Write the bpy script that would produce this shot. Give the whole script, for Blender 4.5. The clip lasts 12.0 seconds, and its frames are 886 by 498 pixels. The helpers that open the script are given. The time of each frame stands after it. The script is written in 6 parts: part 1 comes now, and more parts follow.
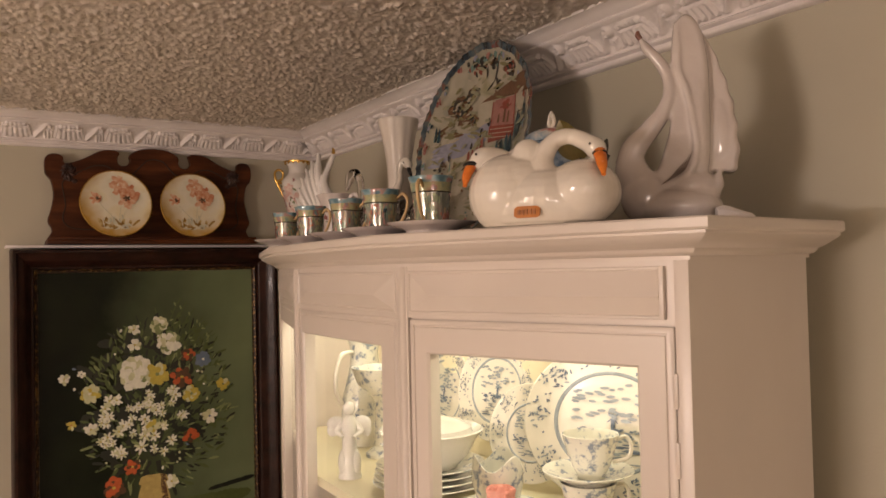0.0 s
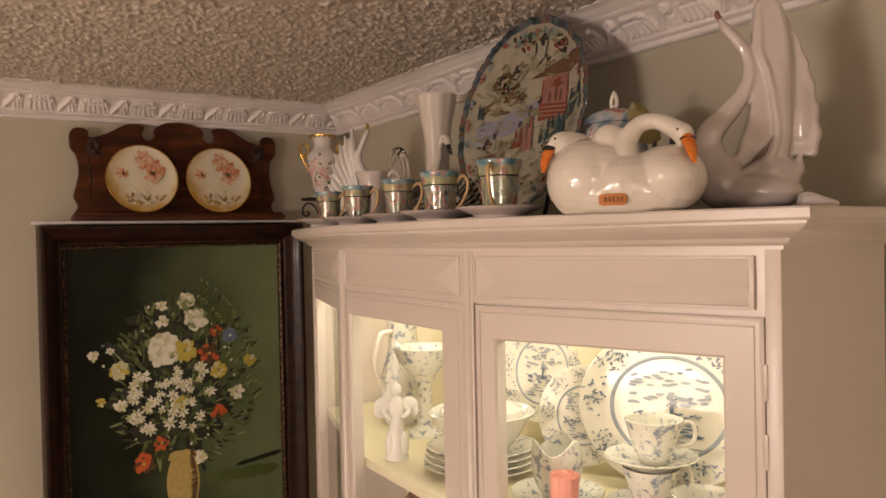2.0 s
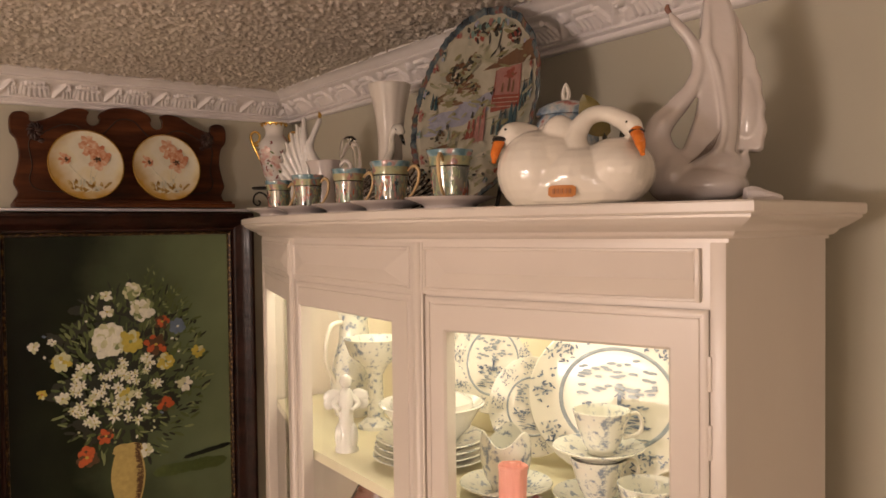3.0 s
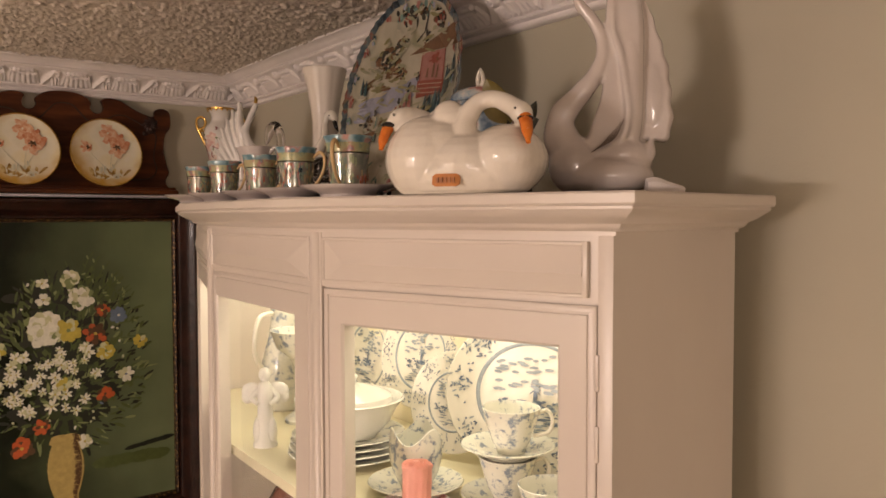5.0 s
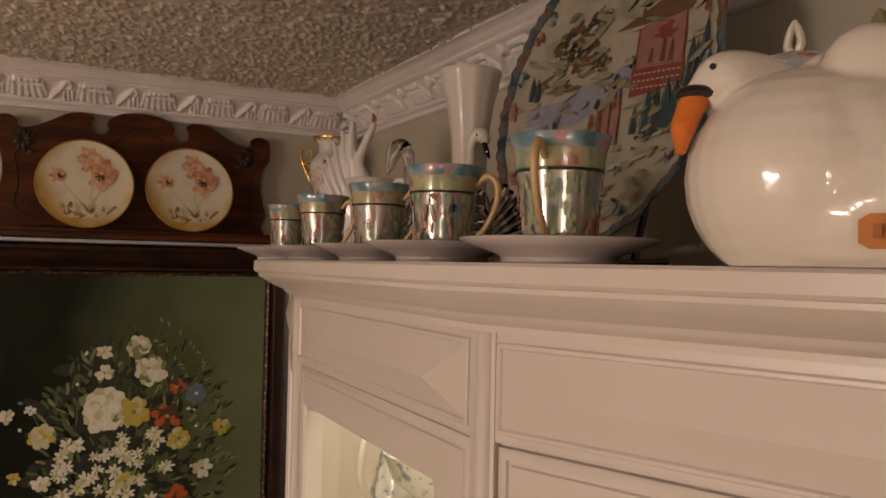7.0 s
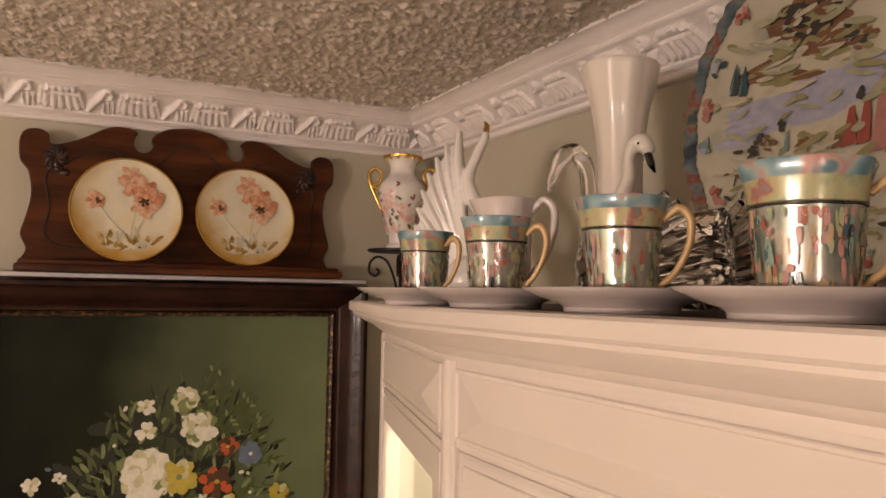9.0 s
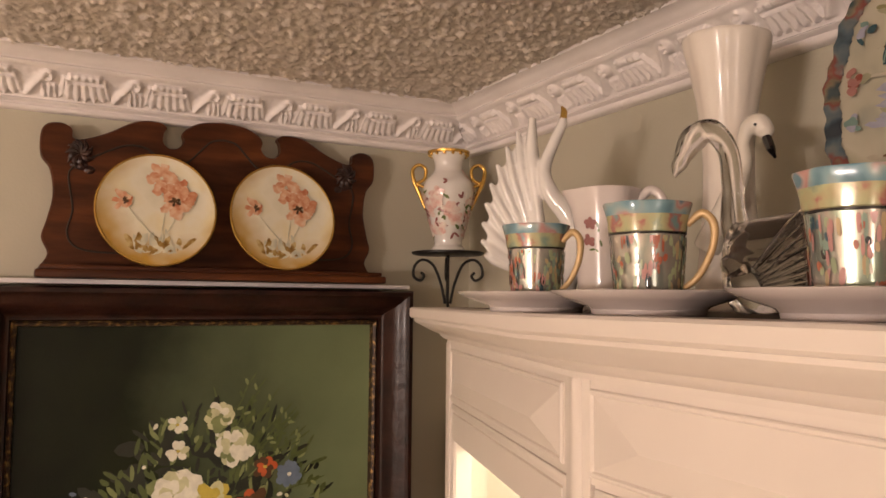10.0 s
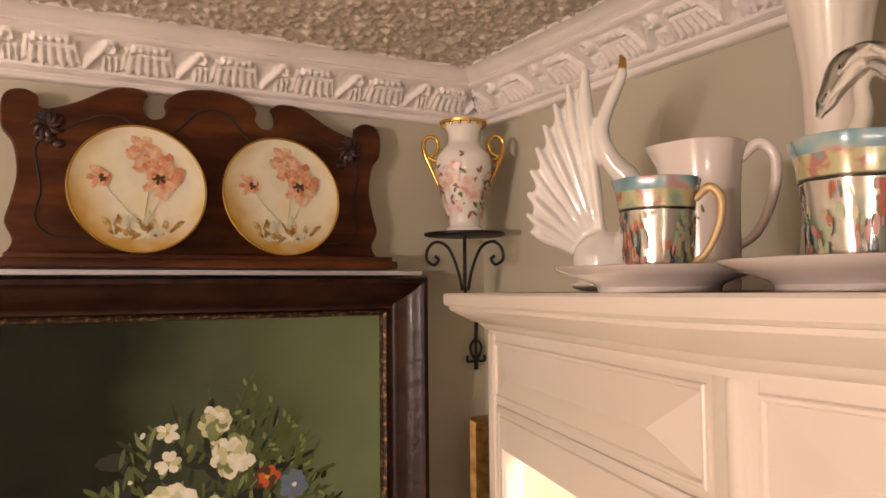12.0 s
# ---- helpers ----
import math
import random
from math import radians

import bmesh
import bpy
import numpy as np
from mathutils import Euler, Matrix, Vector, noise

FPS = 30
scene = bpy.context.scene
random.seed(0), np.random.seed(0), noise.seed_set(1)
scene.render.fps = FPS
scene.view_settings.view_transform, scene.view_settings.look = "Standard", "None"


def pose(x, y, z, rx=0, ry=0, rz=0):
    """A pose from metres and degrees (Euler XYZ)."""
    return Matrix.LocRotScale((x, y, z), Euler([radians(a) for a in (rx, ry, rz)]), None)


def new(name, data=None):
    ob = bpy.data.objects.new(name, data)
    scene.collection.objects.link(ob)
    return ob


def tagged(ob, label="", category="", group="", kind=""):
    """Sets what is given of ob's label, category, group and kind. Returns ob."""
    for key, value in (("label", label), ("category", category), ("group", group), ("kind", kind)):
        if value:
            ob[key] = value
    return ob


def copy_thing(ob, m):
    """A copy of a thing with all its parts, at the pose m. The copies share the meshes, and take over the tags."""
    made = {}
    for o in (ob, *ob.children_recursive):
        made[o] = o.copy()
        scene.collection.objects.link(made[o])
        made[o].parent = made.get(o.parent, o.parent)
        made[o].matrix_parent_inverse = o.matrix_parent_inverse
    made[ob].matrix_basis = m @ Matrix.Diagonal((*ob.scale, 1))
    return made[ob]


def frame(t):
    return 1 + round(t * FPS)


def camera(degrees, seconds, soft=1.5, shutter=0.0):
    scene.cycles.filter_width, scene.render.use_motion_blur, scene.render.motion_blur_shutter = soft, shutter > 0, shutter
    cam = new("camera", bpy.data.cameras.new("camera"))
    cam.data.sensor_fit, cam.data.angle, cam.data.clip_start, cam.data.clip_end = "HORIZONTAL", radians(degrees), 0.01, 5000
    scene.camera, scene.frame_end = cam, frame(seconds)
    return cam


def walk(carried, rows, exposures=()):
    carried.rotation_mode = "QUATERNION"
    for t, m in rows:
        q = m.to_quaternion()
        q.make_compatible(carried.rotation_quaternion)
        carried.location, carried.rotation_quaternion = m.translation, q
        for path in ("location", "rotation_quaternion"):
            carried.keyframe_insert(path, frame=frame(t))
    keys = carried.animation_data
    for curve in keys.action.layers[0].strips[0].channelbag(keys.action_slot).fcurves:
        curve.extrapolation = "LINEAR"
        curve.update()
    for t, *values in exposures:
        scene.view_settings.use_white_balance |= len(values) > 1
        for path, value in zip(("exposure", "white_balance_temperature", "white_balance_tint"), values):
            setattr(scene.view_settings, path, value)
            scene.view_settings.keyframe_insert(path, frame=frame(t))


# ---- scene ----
cam = camera(58.72, 12.0, soft=1.6)
# seconds, x, y, z, yaw, pitch, roll
ROWS = [
    (0.0, -0.000, -0.000, 1.975, -32.35, 1.43, 1.30),
    (0.5, -0.021, 0.016, 1.979, -32.08, 0.60, 1.42),
    (1.0, -0.049, 0.030, 1.987, -32.02, -0.01, 1.48),
    (1.5, -0.064, 0.044, 1.993, -32.27, -0.41, 1.37),
    (2.0, -0.067, 0.065, 1.998, -32.76, -0.89, 1.20),
    (2.5, -0.060, 0.066, 1.997, -34.75, -1.20, 0.87),
    (3.0, -0.056, 0.068, 1.997, -35.96, -1.57, 0.68),
    (5.0, 0.056, 0.034, 1.997, -36.64, -2.35, 0.12),
    (5.5, 0.175, 0.142, 1.980, -34.08, -2.13, -0.36),
    (6.0, 0.248, 0.254, 1.974, -30.28, -0.31, -1.11),
    (6.5, 0.263, 0.390, 2.000, -28.90, 0.33, -1.04),
    (7.0, 0.254, 0.493, 2.018, -28.62, 1.19, -1.16),
    (7.5, 0.232, 0.540, 2.031, -28.48, 2.10, -0.47),
    (9.5, 0.218, 0.838, 2.028, -28.06, 3.62, -1.05),
    (10.0, 0.203, 0.894, 2.027, -27.84, 3.81, -0.53),
    (10.5, 0.195, 0.941, 2.018, -28.03, 3.81, -0.17),
    (11.0, 0.197, 0.979, 2.013, -28.32, 3.69, -0.06),
    (11.5, 0.207, 1.020, 2.020, -28.70, 3.24, 0.63),
    (12.0, 0.208, 1.046, 2.022, -29.70, 3.07, 0.58),
]
EXPOSURES = [(0.0, -0.25), (3.0, -0.22), (5.0, -0.19), (5.5, -0.19), (6.0, -0.42), (6.5, -0.60), (7.0, -0.64), (7.5, -0.44), (9.5, 0.36), (11.0, 0.50), (12.0, 0.60)]
walk(cam, [(t, pose(x, y, z, 90 + pitch, roll, yaw)) for t, x, y, z, yaw, pitch, roll in ROWS], EXPOSURES)

# ---- world and lamps ----
world = bpy.data.worlds.new("world")
scene.world = world
world.use_nodes = True
world.node_tree.nodes["Background"].inputs[0].default_value = (1.0, 0.8, 0.6, 1)
world.node_tree.nodes["Background"].inputs[1].default_value = 0.02


def lamp(name, kind, m, power, colour, size):
    data = bpy.data.lights.new(name, kind)
    data.energy, data.color = power, colour
    if kind == "AREA":
        data.shape, data.size, data.size_y = "RECTANGLE", size[0], size[1]
    else:
        data.shadow_soft_size = size
    ob = new(name, data)
    ob.matrix_world = m
    return ob


WARM = (1.0, 0.80, 0.71)
# the bulbs of the room's hanging lamp, behind the camera
for i in range(4):
    a = math.radians(90 * i + 20)
    lamp("point_light", "POINT", pose(-1.98 + 0.16 * math.cos(a), 0.38 + 0.16 * math.sin(a), 1.90), 20.5, WARM, 0.035)
# two unseen fill lights added at the south end to brighten the side panel
for x, y in ((-1.00, -1.55), (-0.80, -1.65)):
    lamp("point_light", "POINT", pose(x, y, 1.84), 10.0, WARM, 0.04)
# strip light under the cabinet's top
lamp("cabinet_light", "AREA", pose(0.70, 1.13, 1.925, 0, 0, 90), 2.1, (1.0, 0.88, 0.64), (1.02, 0.10))

# ---- materials ----


def material(name, base, rough=0.5, metal=0.0, coat=0.0, grain=None, bump=None, spec=0.5):
    """base: a colour or a list of (place, colour) along a noise; grain: (scale, detail, stretch); bump: (scale, strength, distance)."""
    m = bpy.data.materials.new(name)
    m.use_nodes = True
    nt = m.node_tree
    b = nt.nodes["Principled BSDF"]
    b.inputs["Roughness"].default_value, b.inputs["Metallic"].default_value = rough, metal
    b.inputs["Coat Weight"].default_value = coat
    b.inputs["Coat Roughness"].default_value = 0.08
    b.inputs["Specular IOR Level"].default_value = spec
    co = nt.nodes.new("ShaderNodeTexCoord")
    if isinstance(base, tuple):
        base = [(0.3, tuple(c * 0.94 for c in base)), (0.7, base)]
    scale, detail, stretch = grain or (9.0, 5.0, (1, 1, 1))
    mp = nt.nodes.new("ShaderNodeMapping")
    mp.inputs["Scale"].default_value = stretch
    nt.links.new(co.outputs["Object"], mp.inputs["Vector"])
    n = nt.nodes.new("ShaderNodeTexNoise")
    n.inputs["Scale"].default_value, n.inputs["Detail"].default_value = scale, detail
    nt.links.new(mp.outputs["Vector"], n.inputs["Vector"])
    r = nt.nodes.new("ShaderNodeValToRGB")
    while len(r.color_ramp.elements) < len(base):
        r.color_ramp.elements.new(0.5)
    for e, (p, c) in zip(r.color_ramp.elements, base):
        e.position, e.color = p, (*c, 1)
    nt.links.new(n.outputs["Fac"], r.inputs["Fac"])
    nt.links.new(r.outputs["Color"], b.inputs["Base Color"])
    # uneven gloss
    n2 = nt.nodes.new("ShaderNodeTexNoise")
    n2.inputs["Scale"].default_value, n2.inputs["Detail"].default_value = scale * 2.7, 4
    nt.links.new(mp.outputs["Vector"], n2.inputs["Vector"])
    mr = nt.nodes.new("ShaderNodeMapRange")
    mr.inputs["To Min"].default_value, mr.inputs["To Max"].default_value = rough * 0.8, min(1, rough * 1.25)
    nt.links.new(n2.outputs["Fac"], mr.inputs["Value"])
    nt.links.new(mr.outputs["Result"], b.inputs["Roughness"])
    if bump:
        n3 = nt.nodes.new("ShaderNodeTexNoise")
        n3.inputs["Scale"].default_value, n3.inputs["Detail"].default_value = bump[0], 4
        nt.links.new(mp.outputs["Vector"], n3.inputs["Vector"])
        bp = nt.nodes.new("ShaderNodeBump")
        bp.inputs["Strength"].default_value, bp.inputs["Distance"].default_value = bump[1], bump[2]
        nt.links.new(n3.outputs["Fac"], bp.inputs["Height"])
        nt.links.new(bp.outputs["Normal"], b.inputs["Normal"])
    return m


WALL = material("sage_wall_paint", [(0.3, (0.455, 0.425, 0.335)), (0.7, (0.50, 0.47, 0.37))], 0.55, grain=(3, 6, (1, 1, 1)), bump=(260, 0.12, 0.002))
CEIL = material("popcorn_ceiling", [(0.3, (0.62, 0.55, 0.48)), (0.7, (0.80, 0.73, 0.65))], 0.9, grain=(60, 5, (1, 1, 1)), bump=(420, 0.5, 0.003))
CROWN = material("white_plaster_paint", [(0.3, (0.74, 0.69, 0.67)), (0.7, (0.84, 0.79, 0.77))], 0.5, grain=(14, 5, (1, 1, 1)), bump=(120, 0.1, 0.002))
CREAM = material("cream_cabinet_paint", [(0.3, (0.65, 0.585, 0.525)), (0.7, (0.72, 0.655, 0.59))], 0.32, grain=(5, 6, (1, 1, 0.3)), bump=(90, 0.06, 0.002))
LINEDARK = material("dark_groove_line", (0.03, 0.02, 0.012), 0.9)
INNER = material("cream_cabinet_inside", [(0.3, (0.78, 0.70, 0.50)), (0.7, (0.84, 0.77, 0.57))], 0.5)
WOOD = material("red_brown_carved_wood", [(0.28, (0.024, 0.0065, 0.003)), (0.5, (0.068, 0.020, 0.007)), (0.72, (0.130, 0.041, 0.013))], 0.40, spec=0.18, coat=0.04, grain=(7, 8, (1, 1, 6)), bump=(60, 0.15, 0.002))
FRAME = material("dark_walnut_frame", [(0.3, (0.008, 0.003, 0.002)), (0.7, (0.038, 0.013, 0.008))], 0.34, spec=0.25, coat=0.03, grain=(26, 6, (1, 1, 1)), bump=(55, 0.45, 0.003))
GILT = material("worn_gilt_bead", [(0.50, (0.03, 0.016, 0.009)), (0.70, (0.34, 0.20, 0.07))], 0.4, metal=0.4, grain=(120, 5, (1, 1, 1)))
GOLD = material("bright_gold", (0.72, 0.46, 0.12), 0.22, metal=0.9)
IRON = material("black_iron", (0.012, 0.011, 0.010), 0.45, metal=0.4, bump=(200, 0.2, 0.001))
WHITE = material("white_glazed_china", [(0.3, (0.76, 0.73, 0.69)), (0.7, (0.82, 0.79, 0.75))], 0.10, coat=0.5, bump=(30, 0.05, 0.002))
PEARL = material("pearl_lustre_china", [(0.3, (0.66, 0.58, 0.54)), (0.7, (0.74, 0.68, 0.64))], 0.2, coat=0.4, bump=(40, 0.08, 0.002))
IVORY = material("ivory_glazed_china", [(0.3, (0.72, 0.67, 0.58)), (0.7, (0.79, 0.74, 0.66))], 0.24, coat=0.3, bump=(25, 0.05, 0.002))
BLACK = material("black_glaze", (0.012, 0.01, 0.01), 0.15, coat=0.5)
ORANGE = material("orange_glaze", [(0.3, (0.62, 0.14, 0.02)), (0.7, (0.78, 0.24, 0.04))], 0.25, grain=(80, 4, (1, 1, 1)))
PINKWAX = material("pink_candle_wax", [(0.3, (0.74, 0.28, 0.23)), (0.7, (0.82, 0.42, 0.35))], 0.5)
BROWNRED = material("red_brown_china", [(0.3, (0.10, 0.03, 0.02)), (0.7, (0.32, 0.16, 0.12))], 0.25, grain=(40, 4, (1, 1, 1)))


def glass(name, rough, tint, ior=1.45):
    m = bpy.data.materials.new(name)
    m.use_nodes = True
    b = m.node_tree.nodes["Principled BSDF"]
    b.inputs["Base Color"].default_value = (*tint, 1)
    b.inputs["Transmission Weight"].default_value, b.inputs["Roughness"].default_value, b.inputs["IOR"].default_value = 1.0, rough, ior
    return m


PANE = glass("window_glass", 0.0, (0.98, 1.0, 0.98), 1.1)
CRYSTAL = glass("pressed_crystal", 0.04, (0.99, 0.98, 0.97), 1.40)


def plain(name, colour, rough=0.5, coat=0.0):
    return material(name, [(0.3, tuple(c * 0.78 for c in colour)), (0.7, colour)], rough, coat=coat, grain=(90, 5, (1, 1, 1)))


def transfer(name, ground, ink, rings, dense, coat=0.5):
    """China with a printed pattern: rings in (radius from the object's local z axis), blotches between them."""
    m = material(name, ground, 0.12, coat=coat)
    nt = m.node_tree
    b = nt.nodes["Principled BSDF"]
    was = b.inputs["Base Color"].links[0].from_socket
    co = nt.nodes.new("ShaderNodeTexCoord")
    n = nt.nodes.new("ShaderNodeTexNoise")
    n.inputs["Scale"].default_value, n.inputs["Detail"].default_value, n.inputs["Roughness"].default_value = dense, 7, 0.65
    nt.links.new(co.outputs["Object"], n.inputs["Vector"])
    r = nt.nodes.new("ShaderNodeValToRGB")
    r.color_ramp.elements[0].position, r.color_ramp.elements[0].color = 0.53, (0, 0, 0, 1)
    r.color_ramp.elements[1].position, r.color_ramp.elements[1].color = 0.62, (1, 1, 1, 1)
    nt.links.new(n.outputs["Fac"], r.inputs["Fac"])
    sep = nt.nodes.new("ShaderNodeSeparateXYZ")
    nt.links.new(co.outputs["Object"], sep.inputs[0])

    def math_node(op, a, c=None):
        q = nt.nodes.new("ShaderNodeMath")
        q.operation = op
        for i, v in enumerate((a, c)):
            if v is None:
                continue
            if isinstance(v, (int, float)):
                q.inputs[i].default_value = v
            else:
                nt.links.new(v, q.inputs[i])
        return q.outputs[0]

    fac = r.outputs["Color"]
    if rings:
        rad = math_node("SQRT", math_node("ADD", math_node("POWER", sep.outputs["X"], 2), math_node("POWER", sep.outputs["Y"], 2)))
        band = nt.nodes.new("ShaderNodeValToRGB")
        band.color_ramp.interpolation = "EASE"
        while len(band.color_ramp.elements) < len(rings):
            band.color_ramp.elements.new(0.5)
        for e, (p, v) in zip(band.color_ramp.elements, rings):
            e.position, e.color = p, (v, v, v, 1)
        nt.links.new(math_node("MULTIPLY", rad, 5.0), band.inputs["Fac"])
        fac = math_node("MULTIPLY", r.outputs["Color"], band.outputs["Color"])
    mix = nt.nodes.new("ShaderNodeMix")
    mix.data_type = "RGBA"
    nt.links.new(fac, mix.inputs["Factor"])
    nt.links.new(was, mix.inputs["A"])
    mix.inputs["B"].default_value = (*ink, 1)
    nt.links.new(mix.outputs["Result"], b.inputs["Base Color"])
    return m


BLUECHINA = transfer("blue_transfer_china", (0.80, 0.78, 0.70), (0.24, 0.28, 0.36), None, 75)
ROSECHINA = transfer("rose_sprigged_china", (0.82, 0.76, 0.72), (0.55, 0.20, 0.20), None, 48)


LUSTRE = material("silver_lustre_china", [(0.36, (0.34, 0.38, 0.33)), (0.46, (0.54, 0.52, 0.45)), (0.54, (0.52, 0.45, 0.39)), (0.64, (0.38, 0.46, 0.36))], 0.16, metal=0.55, coat=0.6, grain=(50, 3.0, (1.2, 1.2, 0.6)))
RIM = material("painted_blue_rim", [(0.36, (0.10, 0.20, 0.25)), (0.45, (0.20, 0.33, 0.37)), (0.51, (0.32, 0.38, 0.36)), (0.56, (0.46, 0.24, 0.22)), (0.61, (0.46, 0.33, 0.30)), (0.66, (0.13, 0.23, 0.28))], 0.2, metal=0.05, coat=0.4, grain=(52, 1.5, (1, 1, 0.8)))
HANDLEGOLD = material("matt_gold_handle", [(0.3, (0.50, 0.33, 0.15)), (0.7, (0.66, 0.47, 0.24))], 0.42, metal=0.15)
SAUCER = material("grey_lustre_saucer", [(0.3, (0.50, 0.45, 0.44)), (0.7, (0.62, 0.57, 0.55))], 0.2, metal=0.15, coat=0.5)

# ---- building helpers ----


def part(name, bm, mat, parent=None, label="", smooth=40, at=None):
    me = bpy.data.meshes.new(name)
    bmesh.ops.recalc_face_normals(bm, faces=bm.faces)
    if smooth:
        for f in bm.faces:
            f.smooth = True
    bm.to_mesh(me)
    bm.free()
    if smooth:
        me.set_sharp_from_angle(angle=radians(smooth))
    for q in mat if isinstance(mat, (list, tuple)) else [mat]:
        me.materials.append(q)
    ob = new(name, me)
    if parent:
        ob.parent = parent
    if at is not None:
        ob.matrix_basis = at
    return tagged(ob, label)


def thing(name, m, label, category, group=""):
    ob = new(name)
    ob.empty_display_size = 0.03
    ob.matrix_basis = m
    return tagged(ob, label, category, group)


def box(bm, x0, x1, y0, y1, z0, z1, bevel=0.0):
    made = bmesh.ops.create_cube(bm, size=1.0)["verts"]
    for v in made:
        v.co = Vector(((x0 + x1) / 2 + v.co.x * (x1 - x0), (y0 + y1) / 2 + v.co.y * (y1 - y0), (z0 + z1) / 2 + v.co.z * (z1 - z0)))
    if bevel:
        es = {e for v in made for e in v.link_edges}
        bmesh.ops.bevel(bm, geom=list(es), offset=bevel, segments=2, affect="EDGES", profile=0.6)
    return bm


def skin(bm, rings, closed=True, caps=True, loop=False):
    """Skins a list of rings of points."""
    vs = [[bm.verts.new(p) for p in ring] for ring in rings]
    n = len(vs[0])
    pairs = list(zip(vs, vs[1:])) + ([(vs[-1], vs[0])] if loop else [])
    for a, b in pairs:
        for i in range(n if closed else n - 1):
            j = (i + 1) % n
            bm.faces.new((a[i], a[j], b[j], b[i]))
    if caps and closed and not loop:
        bm.faces.new(vs[0][::-1])
        bm.faces.new(vs[-1])
    return bm


def lathe(bm, profile, n=40, centre=(0, 0), wave=None, sx=1.0, sy=1.0, caps=True):
    """profile: (radius, height); wave(angle, k) scales the radius of ring k."""
    rings = []
    for k, (r, z) in enumerate(profile):
        ring = []
        for i in range(n):
            a = 2 * math.pi * i / n
            q = r * (wave(a, k / (len(profile) - 1)) if wave else 1)
            ring.append((centre[0] + q * sx * math.cos(a), centre[1] + q * sy * math.sin(a), z))
        rings.append(ring)
    return skin(bm, rings, caps=caps)


def bezier(pts, n=10):
    """A smooth line through the points (Catmull-Rom)."""
    p = [Vector(q) for q in pts]
    p = [2 * p[0] - p[1]] + p + [2 * p[-1] - p[-2]]
    out = []
    for i in range(1, len(p) - 2):
        for k in range(n):
            t = k / n
            out.append(0.5 * (2 * p[i] + (p[i + 1] - p[i - 1]) * t + (2 * p[i - 1] - 5 * p[i] + 4 * p[i + 1] - p[i + 2]) * t * t + (3 * p[i] - p[i - 1] - 3 * p[i + 1] + p[i + 2]) * t ** 3))
    out.append(p[-2])
    return out


def tube(bm, pts, radii, n=12, steps=8, flat=1.0, up=(0, 0, 1)):
    """A round rod along a smooth line; radii: one, or one at each point. flat squeezes it across `up`."""
    line = bezier(pts, steps)
    rs = [radii] * len(pts) if isinstance(radii, (int, float)) else list(radii)
    rr = []
    for i in range(len(line)):
        u = i / steps
        k = min(int(u), len(rs) - 2)
        w = u - k
        w = w * w * (3 - 2 * w)
        rr.append(rs[k] * (1 - w) + rs[k + 1] * w)
    rings = []
    side = None
    for i, p in enumerate(line):
        d = (line[min(i + 1, len(line) - 1)] - line[max(i - 1, 0)]).normalized()
        if side is None:
            side = d.cross(Vector(up))
            if side.length < 1e-3:
                side = d.cross(Vector((1, 0, 0)))
        side = (side - d * side.dot(d)).normalized()
        top = side.cross(d)
        rings.append([p + side * math.cos(2 * math.pi * j / n) * rr[i] * flat + top * math.sin(2 * math.pi * j / n) * rr[i] for j in range(n)])
    return skin(bm, rings)


def ball(bm, c, r, n=16):
    made = bmesh.ops.create_uvsphere(bm, u_segments=n, v_segments=max(6, n // 2), radius=1.0)["verts"]
    r = (r, r, r) if isinstance(r, (int, float)) else r
    for v in made:
        v.co = Vector((c[0] + v.co.x * r[0], c[1] + v.co.y * r[1], c[2] + v.co.z * r[2]))
    return bm


def prism(bm, poly, z0, z1):
    return skin(bm, [[(x, y, z0) for x, y in poly], [(x, y, z1) for x, y in poly]])


def offset(poly, d):
    """A open chain of plan points pushed to its left by d, with mitred corners."""
    out = []
    for i, p in enumerate(poly):
        p = Vector(p)
        dirs = []
        if i:
            dirs.append((p - Vector(poly[i - 1])).normalized())
        if i < len(poly) - 1:
            dirs.append((Vector(poly[i + 1]) - p).normalized())
        ns = [Vector((-q.y, q.x)) for q in dirs]
        n = sum(ns, Vector((0, 0))).normalized()
        out.append(p + n * (d / max(0.3, n.dot(ns[0]))))
    return out


# ---- the room ----
RX, BY, TOP = 0.945, 2.195, 2.381
X0, Y0 = -2.6, -2.2


# for the unseen south and west walls, kept pale so they bounce light
PALEWALL = material("pale_bounce_wall", [(0.3, (0.74, 0.68, 0.58)), (0.7, (0.80, 0.74, 0.64))], 0.6, grain=(3, 6, (1, 1, 1)))


def wall(name, b, label, mat=WALL):
    return tagged(part(name, box(bmesh.new(), *b), mat, smooth=0), label, "wall", kind="structure")


wall("wall_north", (X0 - 0.1, RX + 0.1, BY, BY + 0.1, 0, 2.5), "painted sage beige wall behind the painting")
wall("wall_east", (RX, RX + 0.1, Y0 - 0.1, BY, 0, 2.5), "painted sage beige wall behind the china cabinet")
wall("wall_south", (X0 - 0.1, RX + 0.1, Y0 - 0.1, Y0, 0, 2.5), "unseen pale wall added to bounce light back", PALEWALL)
wall("wall_west", (X0 - 0.1, X0, Y0, BY, 0, 2.5), "unseen pale wall added to bounce light back", PALEWALL)
# the floor is out of view; its light beige is there for bounce
FLOOR = material("pale_bounce_floor", [(0.3, (0.44, 0.38, 0.30)), (0.7, (0.54, 0.47, 0.38))], 0.95, grain=(40, 6, (1, 1, 1)), bump=(500, 0.4, 0.004))
tagged(part("floor", box(bmesh.new(), X0 - 0.1, RX + 0.1, Y0 - 0.1, BY + 0.1, -0.1, 0.0), FLOOR, smooth=0), "unseen beige floor added to bounce light back", "floor", kind="structure")


